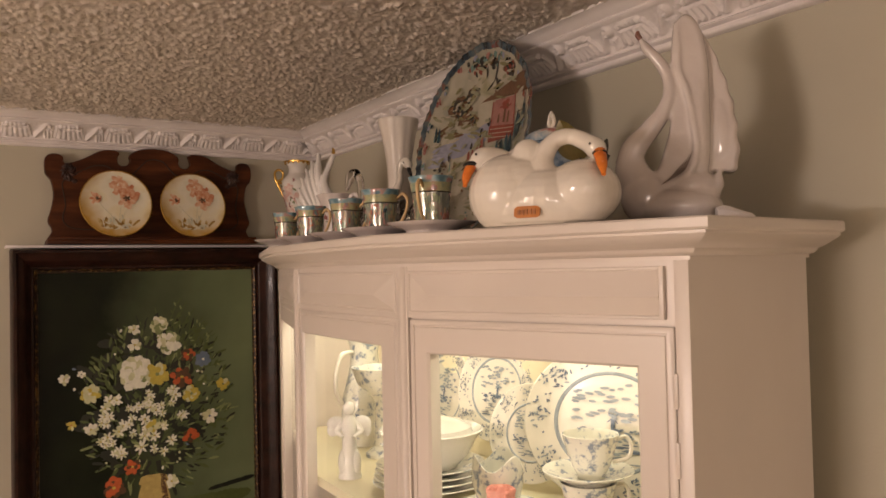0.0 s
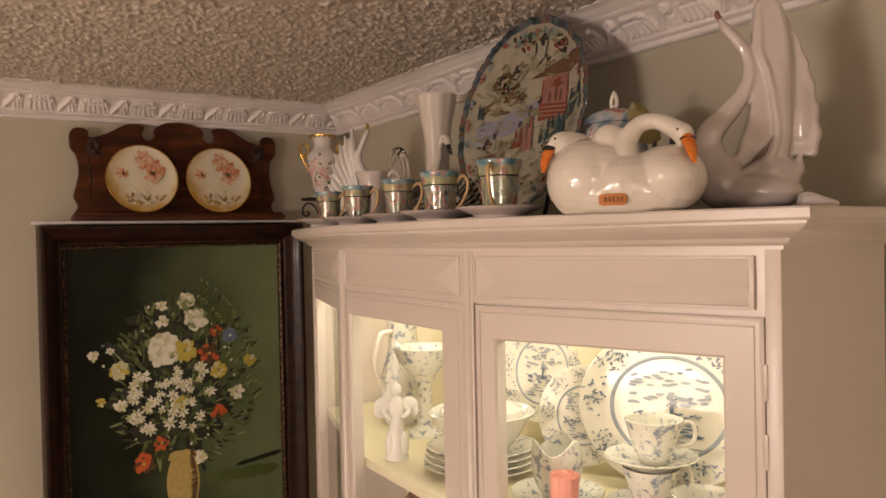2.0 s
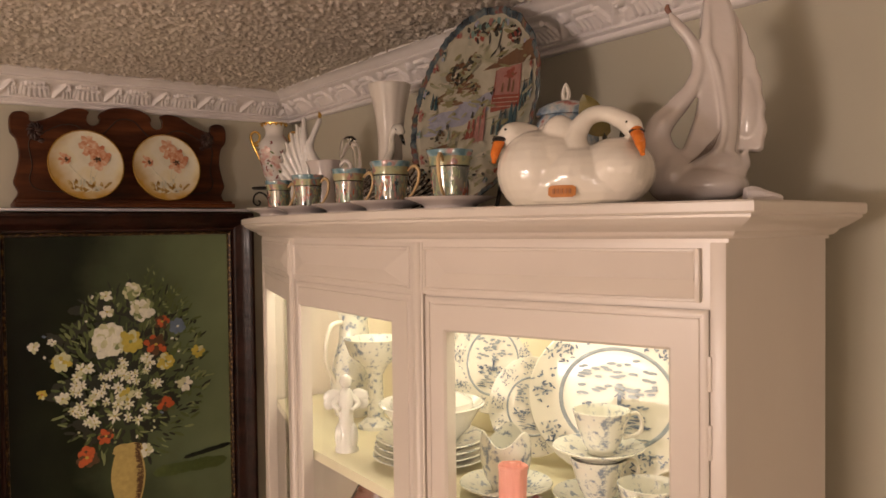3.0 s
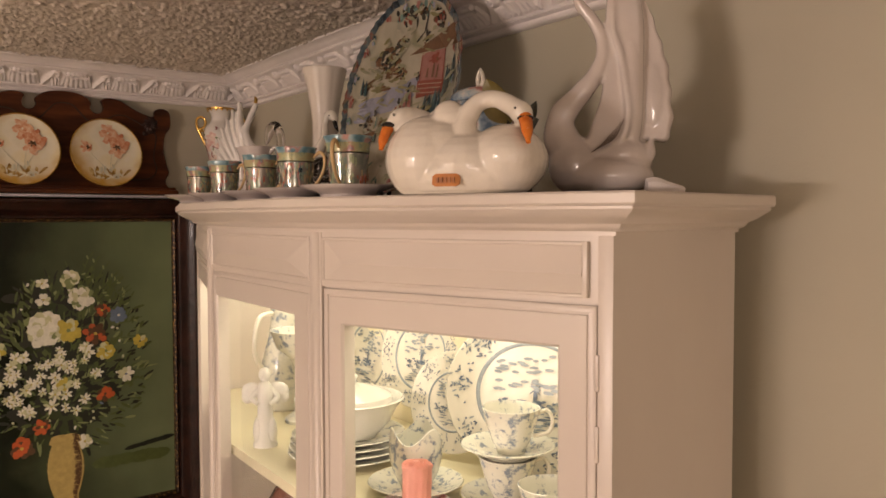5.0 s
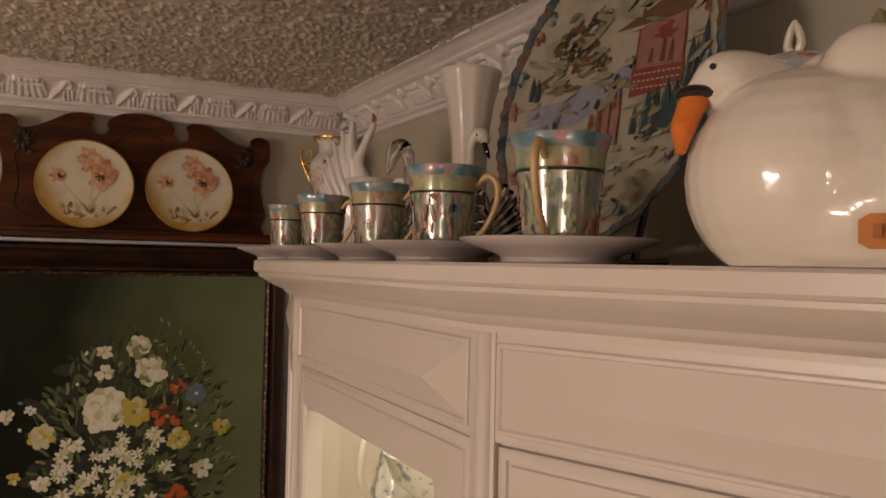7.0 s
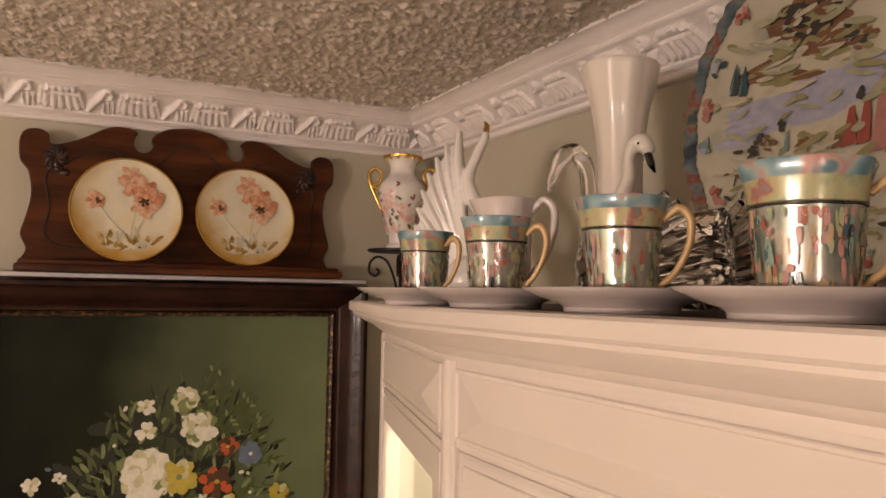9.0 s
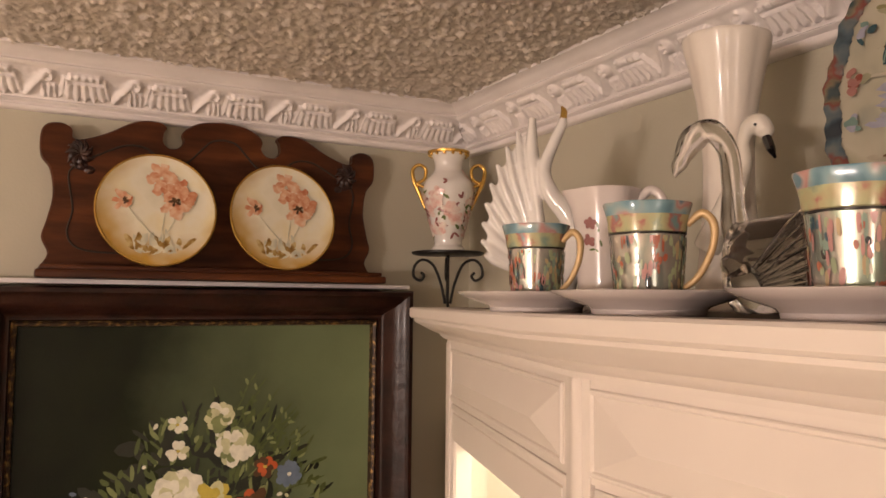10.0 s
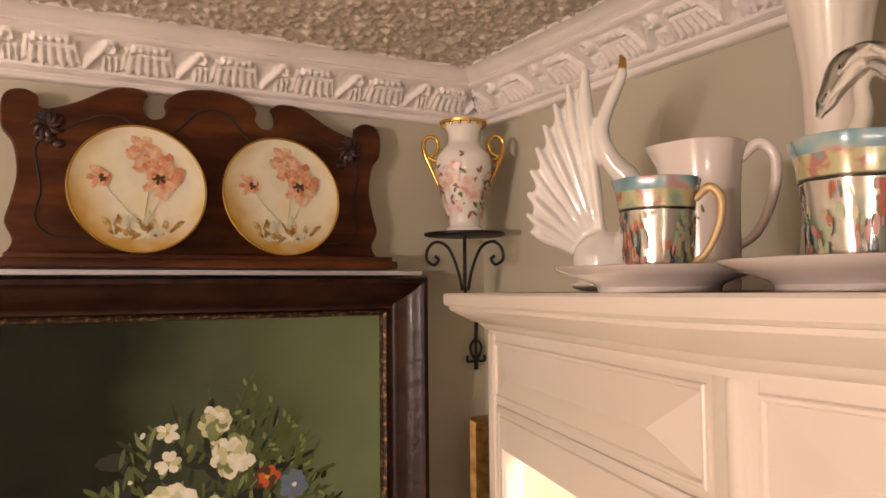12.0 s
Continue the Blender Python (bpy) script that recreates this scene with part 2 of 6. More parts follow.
def field(nx, ny, seed, passes):
    g = np.random.default_rng(seed).random((nx, ny))
    for _ in range(passes):
        g = (g + np.roll(g, 1, 0) + np.roll(g, 1, 1) + np.roll(g, -1, 0) + np.roll(g, -1, 1)) / 5
    return (g - g.mean()) / g.std()


def popcorn():
    """The ceiling: a slab whose underside is sprayed with coarse crumbs."""
    me = bpy.data.meshes.new("ceiling")
    step = 0.0030
    x0, x1, y0, y1 = -0.95, RX, 0.45, BY
    nx, ny = int((x1 - x0) / step), int((y1 - y0) / step)
    h = field(nx, ny, 3, 1)
    h = np.clip(h, 0.0, 2.3) * 0.0027 + field(nx, ny, 5, 14) * 0.0004
    xs, ys = np.meshgrid(np.linspace(x0, x1, nx), np.linspace(y0, y1, ny), indexing="ij")
    co = np.stack([xs, ys, TOP - h], -1).reshape(-1, 3)
    i = np.arange(nx * ny).reshape(nx, ny)
    quads = np.stack([i[:-1, :-1], i[:-1, 1:], i[1:, 1:], i[1:, :-1]], -1).reshape(-1, 4)
    base = len(co)
    slab = [(X0, Y0, TOP + 0.004), (RX, Y0, TOP + 0.004), (RX, BY, TOP + 0.004), (X0, BY, TOP + 0.004), (X0, Y0, TOP + 0.1), (RX, Y0, TOP + 0.1), (RX, BY, TOP + 0.1), (X0, BY, TOP + 0.1)]
    box_faces = [(0, 3, 2, 1), (4, 5, 6, 7), (0, 1, 5, 4), (1, 2, 6, 5), (2, 3, 7, 6), (3, 0, 4, 7)]
    me.from_pydata(np.vstack([co, slab]).tolist(), [], quads.tolist() + [tuple(base + k for k in f) for f in box_faces])
    me.shade_smooth()
    me.materials.append(CEIL)
    return tagged(new("ceiling", me), "rough sprayed popcorn ceiling in beige", "ceiling", kind="structure")


popcorn()

# crown moulding: profile from the wall's lower edge to the ceiling, as (out from the wall, height below the ceiling)
PROFILE = [(0.0, 0.090), (0.010, 0.090), (0.0125, 0.087), (0.0125, 0.083), (0.009, 0.081), (0.009, 0.078), (0.014, 0.077), (0.016, 0.074), (0.014, 0.071)]
PROFILE += [(0.015 + 0.033 * (k / 27) ** 1.25, 0.070 - 0.040 * (k / 27) ** 0.85) for k in range(28)]
PROFILE += [(0.051, 0.028), (0.053, 0.024), (0.051, 0.021), (0.054, 0.018), (0.058, 0.016), (0.060, 0.012), (0.064, 0.009), (0.068, 0.006), (0.072, 0.005), (0.072, -0.002)]


PROFILE = [(o * 1.24, d * 0.88) for o, d in PROFILE]


def relief(s, v):
    """Carved acanthus along the cove: s metres along, v 0 to 1 up the carved band."""
    q = s / 0.118
    cell = math.floor(q)
    p = q - cell
    wob = 0.5 + 0.5 * noise.noise(Vector((cell * 1.7, 3.1, 0.4)))
    edge = min(1.0, v / 0.04, (1 - v) / 0.05)

    def inside(x, a, b, soft):
        return max(0.0, min(1.0, (x - a) / soft, (b - x) / soft)) ** 0.5

    # the broad leaf: ribs that fan out downwards, with lobed lower ends and a turned-over lip
    mid = 0.30
    fan = (p - mid) / (0.34 - 0.10 * v) + 0.16 * (v - 0.5)
    ribs = 0.5 + 0.5 * math.cos(fan * math.pi * 6.4)
    foot = 0.04 + 0.10 * (1 - ribs) + 0.05 * fan * fan
    leaf = inside(fan, -0.97, 0.97, 0.14) * inside(v, foot, 0.80, 0.05)
    h = leaf * (0.0046 + 0.0030 * ribs ** 0.7)
    lip = inside(fan, -0.72, 0.80, 0.16) * inside(v, 0.70 + 0.03 * math.sin(fan * 9), 0.90, 0.05)
    h = max(h * (1 - 0.75 * inside(v, 0.60, 0.72, 0.05) * inside(fan, -0.7, 0.78, 0.1)), lip * (0.0070 + 0.0014 * math.cos(fan * 20)))
    # the stem that swings up between two leaves into a curl
    c = 0.735 + 0.11 * math.sin((v - 0.42) * 2.9)
    stem = math.exp(-((p - c) / 0.055) ** 2) * inside(v, 0.05, 0.84, 0.08)
    h = max(h, stem * 0.0078)
    du, dv = (p - 0.875) * 0.118, (v - 0.74) * 0.052
    r = math.hypot(du, dv)
    h = max(h, 0.0098 * math.exp(-((r - 0.0068) / 0.0030) ** 2) * (0.75 + 0.25 * math.cos(math.atan2(dv, du) + 0.8)), 0.0072 * math.exp(-(r / 0.0022) ** 2))
    # the small side leaf under the curl
    f2 = (p - 0.92 + 0.05 * v) / 0.085
    h = max(h, inside(f2, -1, 1, 0.25) * inside(v, 0.05, 0.50, 0.08) * (0.0040 + 0.0028 * math.cos(f2 * 8)))
    fine = noise.noise(Vector((s * 160, v * 9, 1.7)))
    return edge * (h * (0.85 + 0.3 * wob) + 0.0010 * fine - 0.0012)


def crown(name, length, place, label, mitre):
    step = 0.0022
    n = int(length / step)
    bm = bmesh.new()
    rings = []
    for i in range(n + 1):
        s = length * i / n
        ring = []
        for k, (o, d) in enumerate(PROFILE):
            v = (k - 8.5) / 28.0
            r = relief(s, v) if 8 < k < 37 else 0.0
            o2, d2 = o + 0.9 * r, d + 0.7 * r
            sm = min(s, length - o2) if mitre else max(s, o2)
            ring.append(place(sm, o2, TOP - d2))
        rings.append(ring)
    skin(bm, rings, closed=False, caps=False)
    return tagged(part(name, bm, CROWN, smooth=50), label, "crown moulding", kind="structure")


crown("trim_north", RX - X0, lambda s, o, z: (X0 + s, BY - o, z), "white plaster crown moulding with carved acanthus leaves", True)
crown("trim_east", BY - Y0, lambda s, o, z: (RX - o, BY - s, z), "white plaster crown moulding with carved acanthus leaves", False)

# ---- the china cabinet ----
FRONT = [(0.634, 0.538), (0.508, 0.904), (0.524, 1.312), (0.647, 1.723)]
BACKX, CABTOP = 0.875, 2.020
cabinet = thing("china_cabinet", pose(0, 0, 0), "cream painted china cabinet with canted glazed front, lit inside", "cabinet")


def along(a, b):
    """Local frame of a front facet: a pose whose x runs from a to b, y points out of the cabinet, z up."""
    a, b = Vector(a), Vector(b)
    d = (b - a).normalized()
    out = Vector((-d.y, d.x))
    return Matrix(((d.x, out.x, 0, a.x), (d.y, out.y, 0, a.y), (0, 0, 1, 0), (0, 0, 0, 1))), (b - a).length


def profile_run(chain, prof, bm):
    """Sweeps a profile of (out, z) along a plan chain."""
    cols = [offset(chain, o) for o, z in prof]
    rings = [[(cols[k][i].x, cols[k][i].y, prof[k][1]) for k in range(len(prof))] for i in range(len(chain))]
    return skin(bm, rings, closed=False, caps=False)


CHAIN = [(BACKX, 0.566)] + FRONT[:3] + [(0.644, 1.701), (BACKX, 1.689)]
# solid top with its cornice
CORNICE = [(0.0, 1.9785), (0.004, 1.9785), (0.004, 1.9825), (0.01, 1.9839), (0.014, 1.9872), (0.016, 1.9899), (0.02, 1.9912), (0.026, 1.9939), (0.034, 1.9986), (0.04, 2.0019), (0.042, 2.0039), (0.042, 2.0066), (0.045, 2.0073), (0.047, 2.0093), (0.047, 2.018), (0.045, 2.02), (0.0, 2.02)]
bm = bmesh.new()
profile_run(CHAIN, CORNICE, bm)
part("cornice", bm, CREAM, cabinet, smooth=30)
bm = bmesh.new()
prism(bm, [tuple(p) for p in offset(CHAIN, -0.004)], 1.955, 2.0120)
part("top_board", bm, CREAM, cabinet, smooth=0)
# thin dark brown slab over the top board
bm = bmesh.new()
prism(bm, [tuple(p) for p in offset(CHAIN, -0.004)], 2.0125, 2.0198)
DARKTOP = material("dark_brown_board", [(0.3, (0.07, 0.05, 0.038)), (0.7, (0.13, 0.095, 0.07))], 0.85, grain=(30, 6, (1, 0.2, 1)))
part("dark_top_slab", bm, DARKTOP, cabinet, "dark brown top", smooth=0)
bm = bmesh.new()
prism(bm, [tuple(p) for p in offset(CHAIN, -0.004)], 0.0, 0.10)
part("plinth", bm, CREAM, cabinet, smooth=0)
bm = bmesh.new()
prism(bm, [(0.634, 0.538), (BACKX, 0.566), (BACKX, 0.582), (0.634, 0.554)], 0.0, 1.982)
part("side_panel", bm, CREAM, cabinet)
bm = bmesh.new()
prism(bm, [(0.647, 1.723), (BACKX, 1.711), (BACKX, 1.695), (0.647, 1.707)], 0.0, 1.982)
part("side_panel", bm, CREAM, cabinet)
bm = bmesh.new()
box(bm, BACKX - 0.012, BACKX - 0.002, 0.583, 1.693, 0.1, 1.955)
part("back_panel", bm, INNER, cabinet, smooth=0)
SHELF = [tuple(p) for p in offset([(BACKX - 0.013, 0.568)] + FRONT + [(BACKX - 0.013, 1.709)], -0.026)]
for z in (0.85, 1.25, 1.603):
    bm = bmesh.new()
    prism(bm, SHELF, z, z + 0.016)
    part("shelf", bm, INNER, cabinet, "cream shelf board")


def facet(a, b, kind, panel, leaf, opening, top, hips):
    """One front facet; panel, leaf and opening are stretches along it, hips the slopes at the frieze panel's two ends."""
    m, w = along(a, b)
    bm = bmesh.new()
    box(bm, 0.0, w, -0.018, 0.0, 1.9125, 1.980)
    part("frieze", bm, CREAM, cabinet, smooth=0, at=m)
    # hipped frieze panel sunk a little into a moulded border
    bm = bmesh.new()
    (e0, e1), z0, z1 = panel, 1.9215, 1.9685
    mid = (z0 + z1) / 2 - 0.004
    h = 0.008
    vs = [bm.verts.new(p) for p in ((e0, 0.0008, z0), (e1, 0.0008, z0), (e1, 0.0008, z1), (e0, 0.0008, z1), (e0 + hips[0], h, mid), (e1 - hips[1], h, mid))]
    for f in ((0, 1, 5, 4), (1, 2, 5), (2, 3, 4, 5), (3, 0, 4), (0, 3, 2, 1)):
        bm.faces.new([vs[i] for i in f])
    part("frieze_panel", bm, CREAM, cabinet, smooth=0, at=m)
    bm = bmesh.new()
    prof = [(-0.004, -0.001), (-0.004, 0.0016), (-0.003, 0.0026), (-0.0012, 0.0026), (0.0, 0.0012), (0.0, -0.001)]
    rings = [[(cx + sx * o, y, cz + sz * o) for o, y in prof] for cx, cz, sx, sz in ((e0, z0, 1, 1), (e1, z0, -1, 1), (e1, z1, -1, -1), (e0, z1, 1, -1))]
    skin(bm, rings, closed=True, caps=False, loop=True)
    if hips[0] < 0.01:
        box(bm, e0 - 0.004, e0 + 0.0022, -0.001, 0.0062, z0 - 0.004, z1 + 0.004, 0.0012)
    part("panel_moulding", bm, CREAM, cabinet, at=m)
    # jambs
    for x0, x1 in ((0.0, leaf[0] - 0.0022), (leaf[1] + 0.0022, w)):
        bm = bmesh.new()
        box(bm, x0, x1, -0.022, 0.0012, 0.10, 1.9785, 0.0008)
        part("jamb", bm, CREAM, cabinet, at=m)
    # door or fixed light
    x0, x1, z1, z0 = leaf[0], leaf[1], 1.9098, 0.115
    deep = 0.006 if hips[0] < 0.01 else 0.0030
    sl, sr, st = opening[0] - x0, x1 - opening[1], z1 - top
    holder = part(kind, frame_ring(x0, x1, z0, z1, sl, sr, st), CREAM, cabinet, at=m)
    bm = bmesh.new()
    box(bm, opening[0] - 0.004, opening[1] + 0.004, -0.0225, -0.0195, z0 + st, top + 0.004)
    pane = part("pane", bm, PANE, holder, "clear glass pane", smooth=0)
    pane.visible_shadow = False
    bm = bmesh.new()
    for q in ((x0 - 0.0022, x1 + 0.0022, z1 - 0.006, z1 + 0.0026), (x0 - 0.0022, x0 + 0.003, z0, z1), (x1 - 0.003, x1 + 0.0022, z0, z1)):
        box(bm, q[0], q[1], -deep - 0.002, -deep, q[2], q[3])
    part("rebate", bm, CREAM, cabinet, "narrow gap round the door", smooth=0, at=m)


def frame_ring(x0, x1, z0, z1, sl, sr, st):
    """A door frame of four rails with a small step towards the glass; sl, sr and st are the widths of its stiles and rails."""
    prof = [(0.0, -0.022), (0.0, -0.001), (0.0015, 0.0), (0.0065, 0.0), (0.0072, -0.0018), (0.009, -0.0018), (0.010, 0.0), (0.997, 0.0), (1.0, -0.003), (1.0, -0.022)]

    def inwards(o, width):
        return o if o < 0.5 else width - (1.0 - o)

    rings = []
    for cx, cz, sx, sz, wd in ((x0, z0, 1, 1, sl), (x1, z0, -1, 1, sr), (x1, z1, -1, -1, sr), (x0, z1, 1, -1, sl)):
        rings.append([(cx + sx * inwards(o, wd), y, cz + sz * inwards(o, st)) for o, y in prof])
    return skin(bmesh.new(), rings, closed=True, caps=False, loop=True)


facet(FRONT[0], FRONT[1], "door", (0.029, 0.372), (0.0180, 0.3750), (0.060, 0.344), 1.8660, (0.0015, 0.036))
facet(FRONT[1], FRONT[2], "glazed_panel", (0.0215, 0.390), (0.0160, 0.3920), (0.069, 0.376), 1.8690, (0.052, 0.052))
facet(FRONT[2], FRONT[3], "door", (0.030, 0.397), (0.0220, 0.4060), (0.064, 0.386), 1.8680, (0.050, 0.050))
# half-round beads over the joints between the facets
for (x, y), r in zip(FRONT[1:3], (0.0072, 0.0072)):
    bm = bmesh.new()
    lathe(bm, [(r * 0.8, 0.10), (r, 0.102), (r, 1.9765), (r * 0.8, 1.9785)], 20, (x + 0.003, y))
    part("corner_bead", bm, CREAM, cabinet)
# hinges on the door's outer stile
m, w = along(FRONT[0], FRONT[1])
for z in (1.845, 1.775, 1.45):
    bm = bmesh.new()
    box(bm, 0.0140, 0.0182, -0.003, 0.0032, z - 0.018, z + 0.018, 0.001)
    part("hinge", bm, CREAM, cabinet, "painted-over hinge", at=m)

# ---- the painting ----
PX0, PX1, PZ1, PZ0 = 0.135, 0.789, 2.044, 1.20
painting = thing("framed_painting", pose(0, 0, 0), "oil painting of a flower bouquet in a dark carved frame", "painting")


def picture_frame(x0, x1, z0, z1, prof):
    rings = []
    for cx, cz, sx, sz in ((x0, z0, 1, 1), (x1, z0, -1, 1), (x1, z1, -1, -1), (x0, z1, 1, -1)):
        rings.append([(cx + sx * o, y, cz + sz * o) for o, y in prof])
    return skin(bmesh.new(), rings, closed=True, caps=False, loop=True)


FP = [(0.0, 2.193), (0.0, 2.112), (0.003, 2.107), (0.009, 2.107), (0.012, 2.111), (0.015, 2.114), (0.022, 2.118), (0.031, 2.130), (0.038, 2.144), (0.041, 2.148), (0.044, 2.150), (0.048, 2.150), (0.050, 2.154), (0.050, 2.193)]
part("frame", picture_frame(PX0, PX1, PZ0, PZ1, FP), FRAME, painting, "dark walnut stained frame", smooth=35)
part("inner_bead", picture_frame(PX0 + 0.0503, PX1 - 0.0503, PZ0 + 0.0503, PZ1 - 0.0503, [(0.0, 2.193), (0.0, 2.152), (0.003, 2.1495), (0.007, 2.152), (0.008, 2.158), (0.008, 2.193)]), GILT, painting, "worn gilt inner bead")
CX0, CX1, CZ0, CZ1 = PX0 + 0.056, PX1 - 0.056, PZ0 + 0.056, PZ1 - 0.056
CY = 2.164


def canvas_material():
    m = material("dark_green_canvas", [(0.3, (0.004, 0.006, 0.003)), (0.7, (0.012, 0.016, 0.007))], 0.40, spec=0.14, grain=(8, 6, (1, 1, 1)), bump=(300, 0.25, 0.001), coat=0.08)
    nt = m.node_tree
    b = nt.nodes["Principled BSDF"]
    was = b.inputs["Base Color"].links[0].from_socket
    co = nt.nodes.new("ShaderNodeTexCoord")
    sep = nt.nodes.new("ShaderNodeSeparateXYZ")
    nt.links.new(co.outputs["Object"], sep.inputs[0])
    n = nt.nodes.new("ShaderNodeTexNoise")
    n.inputs["Scale"].default_value, n.inputs["Detail"].default_value = 5, 5
    nt.links.new(co.outputs["Object"], n.inputs["Vector"])
    a = nt.nodes.new("ShaderNodeMath")
    a.operation = "MULTIPLY_ADD"
    a.inputs[1].default_value = 0.30
    nt.links.new(n.outputs["Fac"], a.inputs[0])
    nt.links.new(sep.outputs["X"], a.inputs[2])
    r = nt.nodes.new("ShaderNodeMapRange")
    r.inputs["From Min"].default_value, r.inputs["From Max"].default_value = 0.50, 1.00
    nt.links.new(a.outputs[0], r.inputs["Value"])
    mix = nt.nodes.new("ShaderNodeMix")
    mix.data_type = "RGBA"
    nt.links.new(r.outputs["Result"], mix.inputs["Factor"])
    nt.links.new(was, mix.inputs["A"])
    # paler green to the right, with the lamp's sheen put into the colour
    mix.inputs["B"].default_value = (0.23, 0.285, 0.15, 1)
    nt.links.new(mix.outputs["Result"], b.inputs["Base Color"])
    return m


part("canvas", box(bmesh.new(), CX0, CX1, CY, CY + 0.015, CZ0, CZ1), canvas_material(), painting, "dark green painted canvas", smooth=0)


def stroke_mesh(name, mat, label=""):
    """Flat dabs of paint on the canvas, gathered into one mesh a colour."""
    return {"bm": bmesh.new(), "mat": mat, "name": name, "label": label}


rng = random.Random(7)
DABS = {
    "white": stroke_mesh("white_blossoms", plain("white_oil_paint", (0.80, 0.78, 0.66), 0.4), "thick white blossoms"),
    "cream": stroke_mesh("cream_blossoms", plain("cream_oil_paint", (0.60, 0.60, 0.36), 0.4), "cream peonies"),
    "yellow": stroke_mesh("yellow_blossoms", plain("yellow_oil_paint", (0.55, 0.44, 0.07), 0.4), "yellow blossoms"),
    "orange": stroke_mesh("orange_blossoms", plain("orange_oil_paint", (0.52, 0.10, 0.025), 0.4), "orange red poppies"),
    "blue": stroke_mesh("blue_blossoms", plain("blue_oil_paint", (0.15, 0.20, 0.28), 0.4), "small blue flowers"),
    "leaf": stroke_mesh("leaves", plain("leaf_green_oil_paint", (0.085, 0.115, 0.03), 0.4), "dark green leaves"),
    "pale": stroke_mesh("pale_leaves", plain("pale_green_oil_paint", (0.22, 0.26, 0.10), 0.4), "pale green leaves"),
    "dark": stroke_mesh("shadow_leaves", plain("shadow_green_oil_paint", (0.012, 0.016, 0.008), 0.4), "dark leaves in the heart of the bouquet"),
    "vase": stroke_mesh("painted_vase", plain("ochre_oil_paint", (0.50, 0.38, 0.13), 0.4), "painted ochre vase"),
    "brown": stroke_mesh("painted_table", plain("brown_oil_paint", (0.10, 0.045, 0.018), 0.4), "painted brown shade"),
}
layer = [0.0006]


def dab(key, x, z, a, ln, wd, n=8, lift=0.0):
    """One stroke: a leaf-shaped patch from (x, z) in the direction a."""
    bm = DABS[key]["bm"]
    layer[0] += 0.0000012
    y = CY - layer[0] - lift
    c, s = math.cos(a), math.sin(a)
    pts = []
    for i in range(n):
        t = 2 * math.pi * i / n
        u, w = ln * (0.5 - 0.5 * math.cos(t)), wd * 0.5 * math.sin(t) * rng.uniform(0.8, 1.2)
        if not (CX0 < x + u * c - w * s < CX1 and CZ0 < z + u * s + w * c < CZ1):
            return
        pts.append((x + u * c - w * s, y, z + u * s + w * c))
    vs = [bm.verts.new(p) for p in pts]
    bm.faces.new(vs)


def bloom(key, x, z, r, petals, heart=None, rings=1, wide=0.7):
    for k in range(rings):
        rr = r * (1 - 0.32 * k)
        off = rng.uniform(0, 6.28)
        for i in range(petals):
            a = off + 2 * math.pi * (i + rng.uniform(-0.25, 0.25)) / petals
            tone = {"white": ("white", "white", "cream"), "cream": ("cream", "white", "pale"), "yellow": ("yellow", "yellow", "cream"), "orange": ("orange", "orange", "brown")}.get(key, (key,))
            dab(rng.choice(tone), x + 0.12 * rr * math.cos(a), z + 0.12 * rr * math.sin(a), a, rr * rng.uniform(0.75, 1.1), rr * wide)
    if heart:
        dab(heart, x - 0.15 * r, z, 0, 0.34 * r, 0.3 * r)


BX, BZ = 0.442, 1.640
for i in range(150):
    a, d = rng.uniform(0, 6.28), math.sqrt(rng.random())
    x, z = BX + 0.15 * d * math.cos(a), BZ + 0.19 * d * math.sin(a)
    dab("dark", x, z, rng.uniform(0, 6.28), rng.uniform(0.03, 0.06), rng.uniform(0.012, 0.025))
for i in range(620):
    a, d = rng.uniform(0, 6.28), rng.random() ** 0.55
    x, z = BX + 0.035 + 0.185 * d * math.cos(a), BZ - 0.005 + 0.225 * d * math.sin(a)
    out = math.atan2(z - BZ + 0.12, x - BX) + rng.uniform(-0.7, 0.7)
    dab(rng.choice(("pale", "leaf", "leaf", "dark", "dark")), x, z, out, rng.uniform(0.012, 0.034), rng.uniform(0.003, 0.009))
for i in range(11):  # grass-like sprays that leave the bouquet
    a = rng.uniform(-0.4, 1.25)
    x, z = BX + 0.13 * math.cos(a), BZ + 0.03 + 0.18 * math.sin(a)
    for k in range(4):
        dab("leaf", x, z, a + rng.uniform(-0.2, 0.2), 0.026, 0.0028)
        dab("pale" if k % 2 else "leaf", x, z, a + rng.choice((-0.8, 0.8)), 0.012, 0.005)
        x, z = x + 0.021 * math.cos(a), z + 0.021 * math.sin(a)
for i in range(52):  # small white star flowers
    a, d = rng.uniform(0, 6.28), rng.random() ** 0.5
    bloom("white", BX - 0.005 + 0.112 * d * math.cos(a), BZ - 0.045 + 0.115 * d * math.sin(a), rng.uniform(0.010, 0.017), 7, "yellow", wide=0.42)
for i in range(26):
    a, d = rng.uniform(0, 6.28), rng.uniform(0.7, 1.1)
    dab(rng.choice(("white", "pale", "cream", "blue")), BX + 0.17 * d * math.cos(a), BZ + 0.21 * d * math.sin(a), rng.uniform(0, 6.28), rng.uniform(0.005, 0.011), 0.006)
